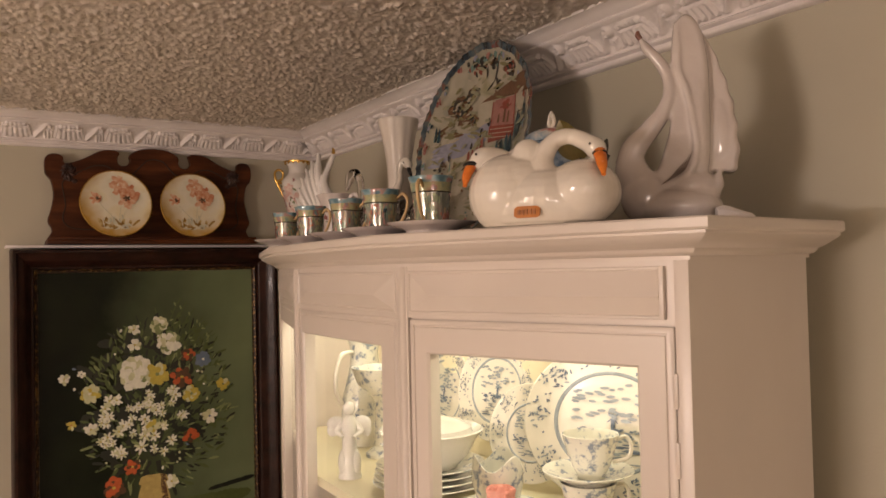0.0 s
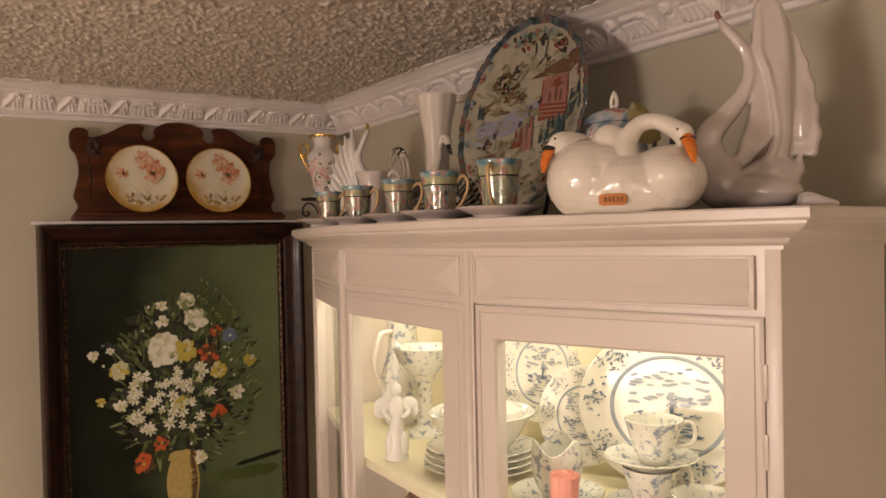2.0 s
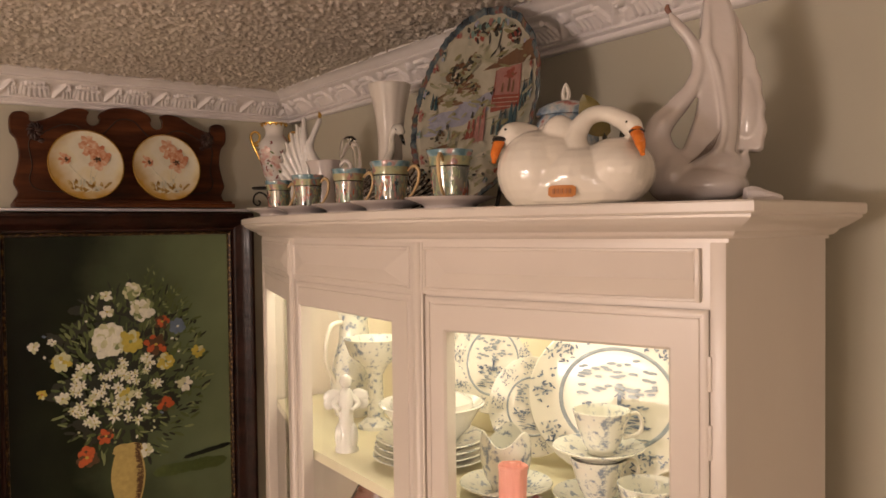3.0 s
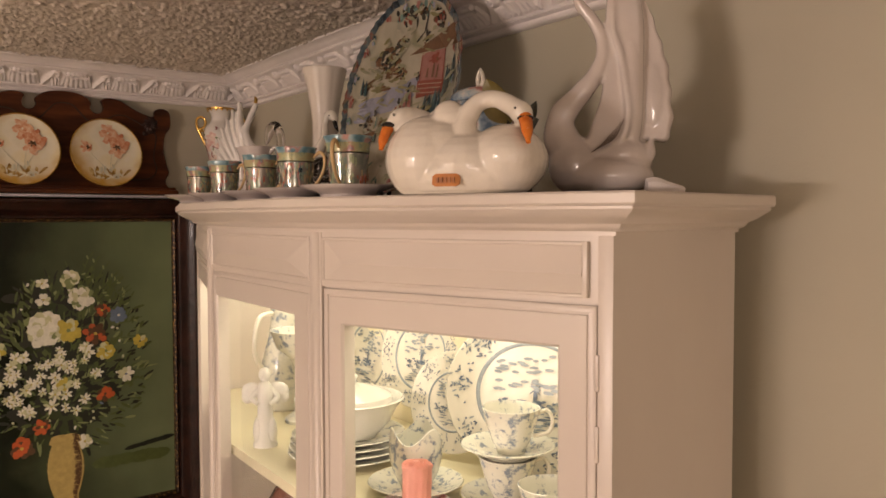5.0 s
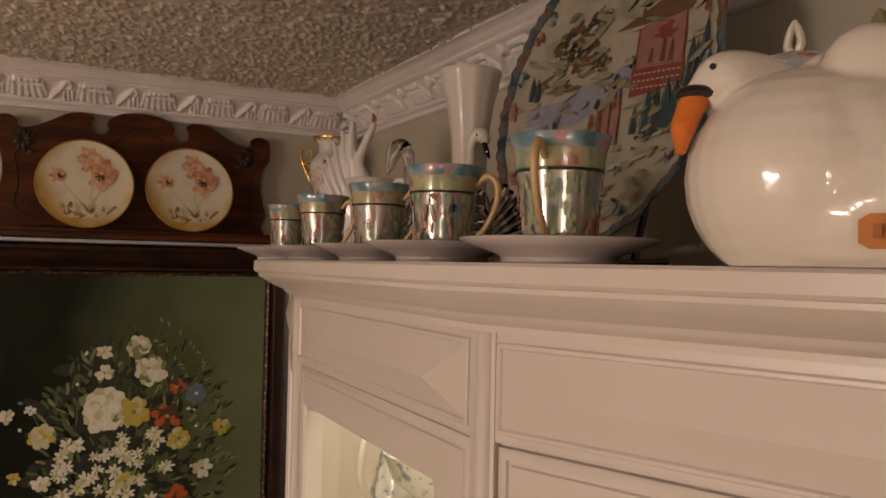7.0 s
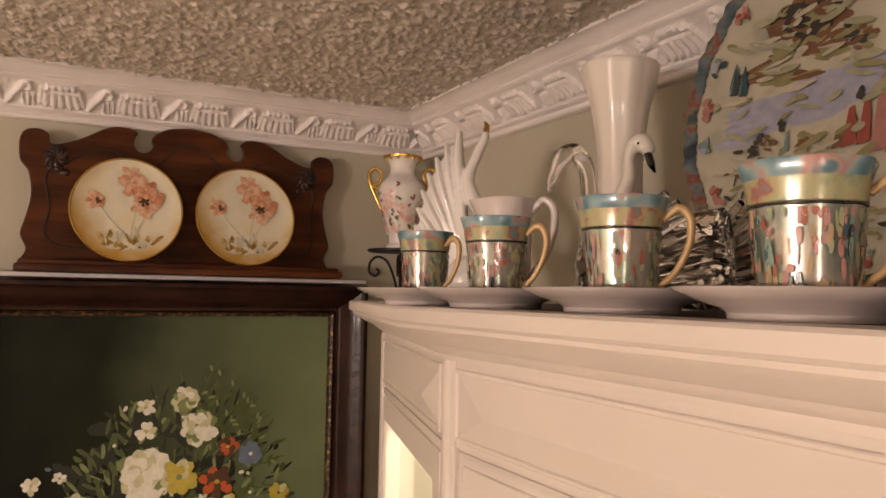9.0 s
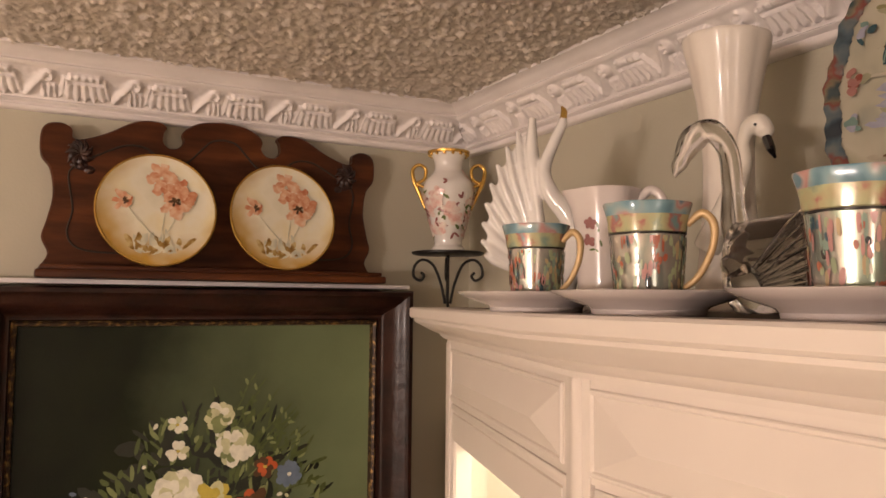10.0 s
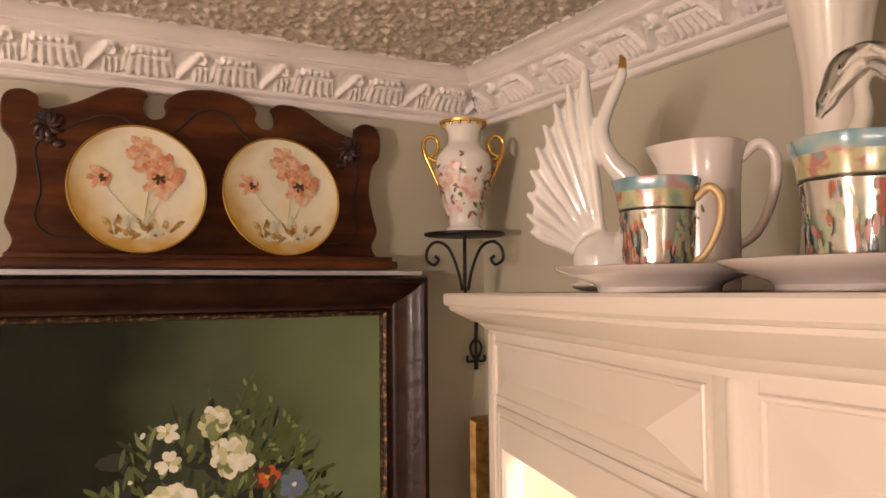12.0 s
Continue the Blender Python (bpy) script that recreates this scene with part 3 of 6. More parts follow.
for key, x, z, r, p, h, k in (("cream", 0.428, 1.725, 0.043, 13, "white", 3), ("white", 0.424, 1.728, 0.036, 12, None, 2), ("cream", 0.512, 1.795, 0.032, 10, "white", 2),
                              ("white", 0.508, 1.800, 0.020, 8, None, 1), ("cream", 0.490, 1.845, 0.024, 10, "pale", 2), ("yellow", 0.482, 1.715, 0.030, 9, "pale", 2), ("yellow", 0.570, 1.655, 0.024, 9, "pale", 2),
                              ("yellow", 0.318, 1.680, 0.024, 8, "white", 2), ("yellow", 0.470, 1.580, 0.018, 7, "pale", 1), ("yellow", 0.655, 1.672, 0.018, 7, None, 1), ("yellow", 0.275, 1.606, 0.012, 6, "orange", 1),
                              ("orange", 0.562, 1.760, 0.020, 6, "yellow", 2), ("orange", 0.545, 1.702, 0.027, 7, "yellow", 2), ("orange", 0.566, 1.545, 0.022, 6, "brown", 2), ("orange", 0.418, 1.482, 0.020, 6, "yellow", 2),
                              ("orange", 0.372, 1.436, 0.028, 8, "yellow", 2), ("white", 0.515, 1.430, 0.019, 8, "yellow", 1), ("white", 0.320, 1.590, 0.016, 7, "yellow", 1), ("white", 0.618, 1.590, 0.020, 7, "blue", 1),
                              ("white", 0.260, 1.722, 0.014, 7, "yellow", 1), ("white", 0.300, 1.730, 0.010, 6, None, 1), ("white", 0.425, 1.835, 0.015, 6, "yellow", 1), ("white", 0.427, 1.795, 0.017, 6, "yellow", 1), ("blue", 0.602, 1.745, 0.022, 9, "white", 2)):
    bloom(key, x - 0.01, z, r, p, h, k)
# the vase and the table edge
for i in range(76):
    z = 1.448 - i * 0.0029
    w = 0.026 + 0.017 * math.sin(min(1.0, i / 51) * 3.0) + (0.008 if i < 5 else 0)
    dab("vase", 0.460 - w, z, 0, 2 * w, 0.016, 16)
    dab("brown", 0.460 + 0.40 * w, z, 0, 0.50 * w, 0.012, 12)
for i in range(16):
    dab("dark", 0.60 + 0.009 * i, 1.392 + 0.0012 * i, 0.15, 0.05, 0.012)
for i in range(14):
    dab("leaf", 0.52 + 0.014 * i, 1.365, 0.1, 0.06, 0.03)
for d in DABS.values():
    tagged(part(d["name"], d["bm"], d["mat"], painting, d["label"], smooth=0), kind="stuff")

# ---- narrow ledge, plate rack and its plates ----
bm = bmesh.new()
box(bm, 0.125, 0.800, 2.150, BY - 0.001, 2.0475, 2.0545, 0.0015)
tagged(part("wall_ledge", bm, CROWN), "narrow white ledge on the wall under the plate rack", "shelf")

rack = thing("plate_rack", pose(0.473, 2.162, 2.055), "carved red-brown wooden plate rack with scalloped top", "plate rack")
HALF = [(0.0, 0.255), (0.034, 0.251), (0.056, 0.240), (0.063, 0.230), (0.061, 0.218), (0.070, 0.207), (0.084, 0.206), (0.093, 0.215), (0.092, 0.230), (0.088, 0.238), (0.100, 0.245), (0.132, 0.242), (0.172, 0.220), (0.206, 0.207), (0.220, 0.209),
        (0.222, 0.222), (0.234, 0.229), (0.252, 0.226), (0.261, 0.212), (0.260, 0.180), (0.247, 0.160), (0.242, 0.122), (0.249, 0.085), (0.255, 0.060), (0.246, 0.036), (0.258, 0.014)]
right = [(p.x, p.z) for p in bezier([(x, 0, z) for x, z in HALF], 4)]
outline = right + [(0.258, 0.002), (-0.258, 0.002)] + [(-x, z) for x, z in reversed(right[1:])]
bm = bmesh.new()
inset = [(x * 0.992, 0.128 + (z - 0.128) * 0.985) for x, z in outline]
skin(bm, [[(x, 0.018, z) for x, z in outline], [(x, 0.003, z) for x, z in outline], [(x, 0.0, z) for x, z in inset]])
part("back_board", bm, WOOD, rack, smooth=30)
bm = bmesh.new()
box(bm, -0.262, 0.262, -0.058, 0.017, 0.0005, 0.0125, 0.004)
box(bm, -0.256, 0.256, -0.052, -0.044, 0.012, 0.019, 0.002)
part("plate_shelf", bm, WOOD, rack)
# incised line that follows the outline, drawn as a near-black rod on the face
bm = bmesh.new()
groove = [(p.x, p.z) for p in bezier([(0.0, 0, 0.226), (0.026, 0, 0.218), (0.050, 0, 0.188), (0.085, 0, 0.178), (0.125, 0, 0.206), (0.165, 0, 0.194), (0.205, 0, 0.172), (0.224, 0, 0.150), (0.214, 0, 0.110), (0.222, 0, 0.070), (0.208, 0, 0.046), (0.165, 0, 0.040), (0.06, 0, 0.040)], 4)]
for sx in (-1, 1):
    tube(bm, [(sx * x, -0.0005, z) for x, z in groove[::3]], 0.0017, n=6, steps=3)
part("carved_line", bm, LINEDARK, rack, "dark incised line")
DARKWOOD = material("dark_carved_wood", [(0.3, (0.012, 0.004, 0.003)), (0.7, (0.045, 0.014, 0.008))], 0.35, coat=0.2, grain=(60, 5, (1, 1, 1)))
for sx in (-1, 1):
    bm = bmesh.new()
    g = random.Random(11)
    for i in range(9):
        x, z = sx * (0.216 - 0.022 * g.random()), 0.200 - 0.040 * g.random()
        ball(bm, (x, 0.0, z), (0.0075 * g.uniform(0.7, 1.2), 0.0030, 0.0060 * g.uniform(0.7, 1.2)), 10)
    for i in range(9):
        a = 6.283 * i / 9 + g.uniform(-0.2, 0.2)
        x, z = sx * 0.208, 0.184
        tube(bm, [(x, 0.0, z), (x + 0.011 * math.cos(a), -0.0030, z + 0.012 * math.sin(a)), (x + 0.020 * math.cos(a + 0.4), -0.0005, z + 0.023 * math.sin(a + 0.4))], [0.0035, 0.0048, 0.0010], n=8, steps=4)
    tagged(part("carved_rosette", bm, DARKWOOD, rack, "dark carved flower"), kind="stuff")

PETAL = material("coral_poppy_paint", [(0.34, (0.48, 0.15, 0.07)), (0.50, (0.60, 0.27, 0.15)), (0.68, (0.72, 0.48, 0.32))], 0.22, coat=0.4, grain=(70, 4, (1, 1, 1)))
PETAL2 = material("pale_poppy_paint", [(0.34, (0.58, 0.25, 0.14)), (0.50, (0.70, 0.42, 0.27)), (0.68, (0.76, 0.60, 0.44))], 0.22, coat=0.4, grain=(80, 4, (1, 1, 1)))
STEM = material("grey_green_paint", [(0.35, (0.46, 0.46, 0.36)), (0.5, (0.60, 0.58, 0.44)), (0.65, (0.72, 0.68, 0.52))], 0.22, coat=0.4, grain=(60, 4, (1, 1, 1)))
LEAFP = material("umber_leaf_paint", [(0.36, (0.20, 0.11, 0.025)), (0.5, (0.34, 0.21, 0.06)), (0.64, (0.56, 0.43, 0.20))], 0.22, coat=0.4, grain=(60, 4, (1, 1, 1)))


def amber_plate():
    m = material("cream_to_amber_glaze", [(0.35, (0.68, 0.65, 0.50)), (0.5, (0.76, 0.72, 0.58)), (0.7, (0.74, 0.66, 0.42))], 0.14, coat=0.5, grain=(18, 4, (1, 1, 1)))
    nt = m.node_tree
    b = nt.nodes["Principled BSDF"]
    was = b.inputs["Base Color"].links[0].from_socket
    co = nt.nodes.new("ShaderNodeTexCoord")
    mp = nt.nodes.new("ShaderNodeMapping")
    mp.inputs["Location"].default_value = (-0.10, -0.17, 0)
    mp.inputs["Scale"].default_value = (8.6, 8.6, 0.01)
    nt.links.new(co.outputs["Object"], mp.inputs["Vector"])
    g = nt.nodes.new("ShaderNodeTexGradient")
    g.gradient_type = "SPHERICAL"
    nt.links.new(mp.outputs["Vector"], g.inputs["Vector"])
    n = nt.nodes.new("ShaderNodeTexNoise")
    n.inputs["Scale"].default_value = 22
    nt.links.new(co.outputs["Object"], n.inputs["Vector"])
    ad = nt.nodes.new("ShaderNodeMath")
    ad.operation = "MULTIPLY_ADD"
    ad.inputs[1].default_value, ad.inputs[2].default_value = 0.5, -0.22
    nt.links.new(n.outputs["Fac"], ad.inputs[0])
    sm = nt.nodes.new("ShaderNodeMath")
    sm.operation = "ADD"
    nt.links.new(g.outputs["Fac"], sm.inputs[0])
    nt.links.new(ad.outputs[0], sm.inputs[1])
    r = nt.nodes.new("ShaderNodeValToRGB")
    for e, (p, v) in zip(r.color_ramp.elements, ((0.12, 1.0), (0.52, 0.0))):
        e.position, e.color = p, (v, v, v, 1)
    nt.links.new(sm.outputs[0], r.inputs["Fac"])
    mix = nt.nodes.new("ShaderNodeMix")
    mix.data_type = "RGBA"
    nt.links.new(r.outputs["Color"], mix.inputs["Factor"])
    nt.links.new(was, mix.inputs["A"])
    mix.inputs["B"].default_value = (0.50, 0.30, 0.06, 1)
    nt.links.new(mix.outputs["Result"], b.inputs["Base Color"])
    return m


AMBER = amber_plate()


def petal_shape(bm, x, y, a, ln, wd, z, g, n=14):
    """A ruffled petal lying on the plate's face."""
    vs = []
    for i in range(n):
        t = 2 * math.pi * i / n
        u = ln * (0.5 - 0.5 * math.cos(t))
        w = wd * 0.5 * math.sin(t) * (0.45 + 0.75 * u / ln) * (1 + 0.30 * g.uniform(-1, 1))
        u *= 1 + 0.12 * g.uniform(-1, 1)
        vs.append(bm.verts.new((x + u * math.cos(a) - w * math.sin(a), y + u * math.sin(a) + w * math.cos(a), z)))
    bm.faces.new(vs)


def poppy_plate(m):
    R = 0.0865
    p = thing("poppy_plate", m, "round porcelain plate with coral poppies and gold rim", "plate", "plates on the rack")
    bm = bmesh.new()
    lathe(bm, [(0.03, -0.010), (0.050, -0.010), (0.052, -0.006), (R - 0.004, 0.0012), (R - 0.001, 0.003), (R - 0.0018, 0.0045), (R - 0.010, 0.002), (0.060, 0.0), (0.03, 0.0), (0.001, 0.0)], 64)
    part("dish", bm, AMBER, p)
    bm = bmesh.new()
    rings = []
    for i in range(72):
        a = 2 * math.pi * i / 72
        rings.append([((R - 0.0012 + 0.0017 * math.cos(b)) * math.cos(a), (R - 0.0012 + 0.0017 * math.cos(b)) * math.sin(a), 0.0040 + 0.0015 * math.sin(b)) for b in [k * math.pi / 3 for k in range(6)]])
    skin(bm, rings, loop=True)
    part("gold_rim", bm, GOLD, p, "thin gold rim")
    g = random.Random(5)
    pt, p2, st, lf, ht = (bmesh.new() for _ in range(5))
    z = 0.0006
    for hx, hy, fx, fy in ((0.010, 0.045, 0.004, -0.05), (0.027, 0.013, 0.006, -0.05), (-0.046, 0.012, 0.0, -0.045)):
        line = [(hx, hy), (hx * 0.75 + fx * 0.25 + 0.004, hy * 0.6 + fy * 0.4), (fx, fy)]
        tube(st, [(x, y, z) for x, y in line], 0.0008, n=5, steps=6)
    z += 0.0004
    for i in range(44):
        a = g.uniform(0.2, 2.9)
        petal_shape(lf if i % 2 else st, g.uniform(-0.034, 0.040), -0.070 + g.uniform(0, 0.016), a, g.uniform(0.010, 0.030), g.uniform(0.004, 0.010), z + i * 0.00001, g)
    z += 0.0006
    for x, y, r, k in ((0.006, 0.050, 0.024, 8), (0.024, 0.040, 0.019, 7), (0.016, 0.034, 0.016, 6), (0.031, 0.014, 0.026, 10), (-0.046, 0.012, 0.016, 7)):
        for ring_ in range(2):
            for i in range(k):
                a = 2 * math.pi * (i + g.uniform(-0.3, 0.3)) / k + 0.4 + ring_
                q = r * (1 - 0.38 * ring_)
                petal_shape(pt if (i + ring_) % 3 == 0 else p2, x + 0.15 * q * math.cos(a), y + 0.15 * q * math.sin(a), a, q * g.uniform(0.55, 1.05), q * g.uniform(0.45, 0.75), z, g)
                z += 0.000016
    for x, y, r in ((0.025, 0.014, 0.0062), (-0.045, 0.012, 0.0045)):
        for i in range(9):
            a = g.uniform(0, 6.28)
            petal_shape(ht, x, y, a, r * g.uniform(0.8, 1.5), r * 0.7, z + 0.0002 + i * 0.00001, g, 8)
    tagged(part("poppy_petals", pt, PETAL, p, "coral petals", smooth=0), kind="stuff")
    tagged(part("pale_petals", p2, PETAL2, p, "pale coral petals", smooth=0), kind="stuff")
    tagged(part("painted_stem", st, STEM, p, "grey-green stems", smooth=0), kind="stuff")
    tagged(part("painted_leaves", lf, LEAFP, p, "umber leaves", smooth=0), kind="stuff")
    part("poppy_hearts", ht, plain("dark_poppy_heart", (0.10, 0.05, 0.02), 0.3), p, "dark poppy hearts", smooth=0)["kind"] = "stuff"
    return p


first = poppy_plate(pose(0.370, 2.125, 2.1585, 80, 0, 0))
copy_thing(first, pose(0.562, 2.125, 2.1585, 80, 0, 3))

# ---- iron bracket with the floral vase ----
sconce = thing("iron_wall_bracket", pose(0.846, 2.095, 2.111), "black wrought iron wall bracket with scrolls", "bracket")
bm = bmesh.new()
lathe(bm, [(0.001, -0.004), (0.059, -0.004), (0.063, -0.002), (0.063, 0.001), (0.059, 0.002), (0.001, 0.002)], 40)
part("plate", bm, IRON, sconce, "round iron plate")
for a in (-31, 149, 239):
    bm = bmesh.new()
    c, s = math.cos(radians(a)), math.sin(radians(a))
    pts = [(0.004, -0.088), (0.010, -0.055), (0.022, -0.022), (0.038, -0.012), (0.050, -0.022), (0.052, -0.040), (0.042, -0.048), (0.036, -0.040), (0.041, -0.034)]
    tube(bm, [(1.14 * r * c, 1.14 * r * s, z) for r, z in pts], 0.0024, n=8, steps=6)
    part("scroll", bm, IRON, sconce)
bm = bmesh.new()
tube(bm, [(0, 0, -0.004), (0.0, 0.0, -0.05), (0.006, 0.008, -0.095), (0.076, 0.092, -0.13), (0.076, 0.092, -0.18)], 0.003, n=8)
part("stem", bm, IRON, sconce)
bm = bmesh.new()
for sx in (-1, 1):
    tube(bm, [(0.076, 0.092, -0.168), (0.076 + sx * 0.011, 0.092, -0.183), (0.076 + sx * 0.006, 0.092, -0.200), (0.076, 0.092, -0.206), (0.076 + sx * 0.016, 0.092, -0.208), (0.076 + sx * 0.017, 0.092, -0.198)], 0.0022, n=8, steps=6)
tube(bm, [(0.076, 0.092, -0.166), (0.076, 0.092, -0.222)], [0.002, 0.004], n=8)
part("finial", bm, IRON, sconce, "scrolled iron finial")

vase = thing("floral_vase", pose(0.846, 2.095, 2.1135, 0, 0, -28), "white porcelain vase with pink blossoms and gold handles", "vase")
vase.scale = (1.18, 1.18, 1.0)
VP = [(0.018, 0.0), (0.024, 0.0), (0.024, 0.006), (0.020, 0.012), (0.022, 0.030), (0.030, 0.062), (0.036, 0.088), (0.0375, 0.105), (0.035, 0.120), (0.027, 0.132), (0.0215, 0.140), (0.0205, 0.152), (0.024, 0.164), (0.030, 0.171), (0.030, 0.173), (0.0285, 0.172), (0.018, 0.156), (0.001, 0.154)]
bm = bmesh.new()
lathe(bm, [(p.x, p.z) for p in bezier([(r, 0, z) for r, z in VP], 3)], 40)
part("body", bm, WHITE, vase)
bm = bmesh.new()
lathe(bm, [(0.0285, 0.169), (0.0312, 0.170), (0.0315, 0.1738), (0.029, 0.1745)], 40, wave=lambda a, k: 1 + 0.012 * math.sin(a * 14), caps=False)
for i in range(14):
    a = 2 * math.pi * i / 14
    ball(bm, (0.0278 * math.cos(a), 0.0278 * math.sin(a), 0.1675), 0.0026, 8)
part("gold_rim", bm, GOLD, vase, "scalloped gold rim")
for sx in (-1, 1):
    bm = bmesh.new()
    tube(bm, [(sx * 0.033, 0, 0.072), (sx * 0.043, 0, 0.100), (sx * 0.051, 0, 0.122), (sx * 0.053, 0, 0.142), (sx * 0.044, 0, 0.151), (sx * 0.034, 0, 0.143), (sx * 0.036, 0, 0.126), (sx * 0.046, 0, 0.118), (sx * 0.036, 0, 0.112)], [0.0022, 0.003, 0.0034, 0.003, 0.003, 0.0028, 0.0025, 0.0035, 0.003], n=10)
    part("handle", bm, GOLD, vase, "curled gold handle")


def spray(parent, profile, n, palette, seed, z0, z1, size, span=(0, 6.28), proud=0.0004):
    """Painted blossoms and leaves that wrap a turned body; one part a colour."""
    g = random.Random(seed)
    bms = {k: bmesh.new() for k in palette}

    def radius(z):
        for (r0, a), (r1, b) in zip(profile, profile[1:]):
            if a <= z <= b and b > a:
                return r0 + (r1 - r0) * (z - a) / (b - a)
        return profile[0][0]

    def patch(key, a, z, d, ln, wd, lift):
        vs = []
        for i in range(9):
            t = 2 * math.pi * i / 9
            u, w = ln * (0.5 - 0.5 * math.cos(t)), wd * 0.5 * math.sin(t)
            zz = z + u * math.sin(d) + w * math.cos(d)
            zz = min(max(zz, z0), z1)
            r = radius(zz) + proud + lift
            aa = a + (u * math.cos(d) - w * math.sin(d)) / r
            vs.append(bms[key].verts.new((r * math.cos(aa), r * math.sin(aa), zz)))
        bms[key].faces.new(vs)

    keys = list(palette)
    for i in range(n):
        a, z = g.uniform(*span), g.uniform(z0 + size, z1 - size)
        k = keys[int(g.random() ** 1.4 * len(keys))]
        if k in ("pink_petals", "red_petals"):
            for j in range(5):
                patch(k, a, z, j * 1.257 + g.random(), size * g.uniform(0.8, 1.2), size * 0.8, 0.00002 * i)
        else:
            for j in range(2):
                patch(k, a, z, g.uniform(0, 6.28), size * g.uniform(0.5, 1.1), size * 0.32, 0.00002 * i)
    for k, b in bms.items():
        tagged(part(k, b, palette[k], parent, smooth=0), kind="stuff")


PINK = material("rose_pink_paint", [(0.36, (0.66, 0.38, 0.33)), (0.5, (0.74, 0.56, 0.50)), (0.64, (0.78, 0.70, 0.62))], 0.2, coat=0.4, grain=(90, 4, (1, 1, 1)))
OLIVE = plain("olive_leaf_paint", (0.16, 0.20, 0.07), 0.25)
DUSK = plain("plum_paint", (0.34, 0.14, 0.13), 0.25)
spray(vase, [(r, z) for r, z in VP[3:12]], 120, {"pink_petals": PINK, "green_leaves": OLIVE, "plum_buds": DUSK}, 3, 0.014, 0.150, 0.0125)

# small gilt frame on the east wall beyond the cabinet
gilt = thing("small_gilt_frame", pose(0, 0, 0), "narrow gilt picture frame hanging beside the cabinet", "picture frame")
bm = bmesh.new()
prof = [(0.0, 0.0), (0.0, 0.022), (0.004, 0.026), (0.010, 0.022), (0.016, 0.024), (0.022, 0.014), (0.024, 0.008), (0.024, 0.0)]
rings = []
for cy, cz, sy, sz in ((2.165, 1.50, -1, 1), (1.83, 1.50, 1, 1), (1.83, 1.815, 1, -1), (2.165, 1.815, -1, -1)):
    rings.append([(RX - 0.001 - 2.0 * h, cy + sy * o, cz + sz * o) for o, h in prof])
skin(bm, rings, closed=True, caps=False, loop=True)
part("frame", bm, material("old_gilt", [(0.3, (0.20, 0.10, 0.03)), (0.7, (0.50, 0.31, 0.10))], 0.3, metal=0.7, grain=(60, 5, (1, 1, 1))), gilt)
bm = bmesh.new()
box(bm, RX - 0.007, RX - 0.002, 1.852, 2.143, 1.522, 1.793)
part("picture", bm, material("brown_print", [(0.3, (0.06, 0.04, 0.02)), (0.7, (0.24, 0.17, 0.09))], 0.4), gilt, smooth=0)

# ---- on top of the cabinet ----
T = CABTOP + 0.0003


def fused(name, bm, mat, parent, label="", voxel=0.0022, passes=6):
    """Overlapping solids melted into one smooth glazed form."""
    ob = part(name, bm, mat, parent, label, smooth=0)
    for p in ob.data.polygons:
        p.use_smooth = True
    r = ob.modifiers.new("melt", "REMESH")
    r.mode, r.voxel_size, r.use_smooth_shade = "VOXEL", voxel, True
    s = ob.modifiers.new("soften", "SMOOTH")
    s.iterations, s.factor = passes, 0.5
    return ob


# five cups on saucers along the front
SP = [(0.026, 0.0), (0.033, 0.0), (0.0335, 0.003), (0.036, 0.005), (0.047, 0.0085), (0.0565, 0.0125), (0.0575, 0.0138), (0.056, 0.0142), (0.045, 0.0112), (0.028, 0.0078), (0.001, 0.007)]
CP = [(0.0150, 0.0), (0.0185, 0.0), (0.0190, 0.002), (0.0195, 0.008), (0.0205, 0.022), (0.0225, 0.036), (0.0236, 0.0375), (0.0246, 0.046), (0.0268, 0.052), (0.0265, 0.0528), (0.0236, 0.046), (0.0215, 0.036), (0.019, 0.010), (0.001, 0.006)]


CUPTONES = {k: plain(k + "_cup_enamel", c, 0.2, 0.5) for k, c in {"rust": (0.40, 0.12, 0.07), "rose": (0.52, 0.27, 0.25), "jade": (0.24, 0.34, 0.28), "navy": (0.05, 0.10, 0.13), "sand": (0.50, 0.38, 0.22), "lawn": (0.36, 0.42, 0.26), "ink": (0.02, 0.02, 0.02)}.items()}


BANDGREEN = material("yellow_green_cup_band", [(0.34, (0.20, 0.28, 0.22)), (0.46, (0.40, 0.41, 0.23)), (0.56, (0.42, 0.36, 0.20)), (0.62, (0.36, 0.14, 0.12)), (0.70, (0.16, 0.26, 0.26))], 0.18, metal=0.08, coat=0.5, grain=(60, 3, (1, 1, 1)))


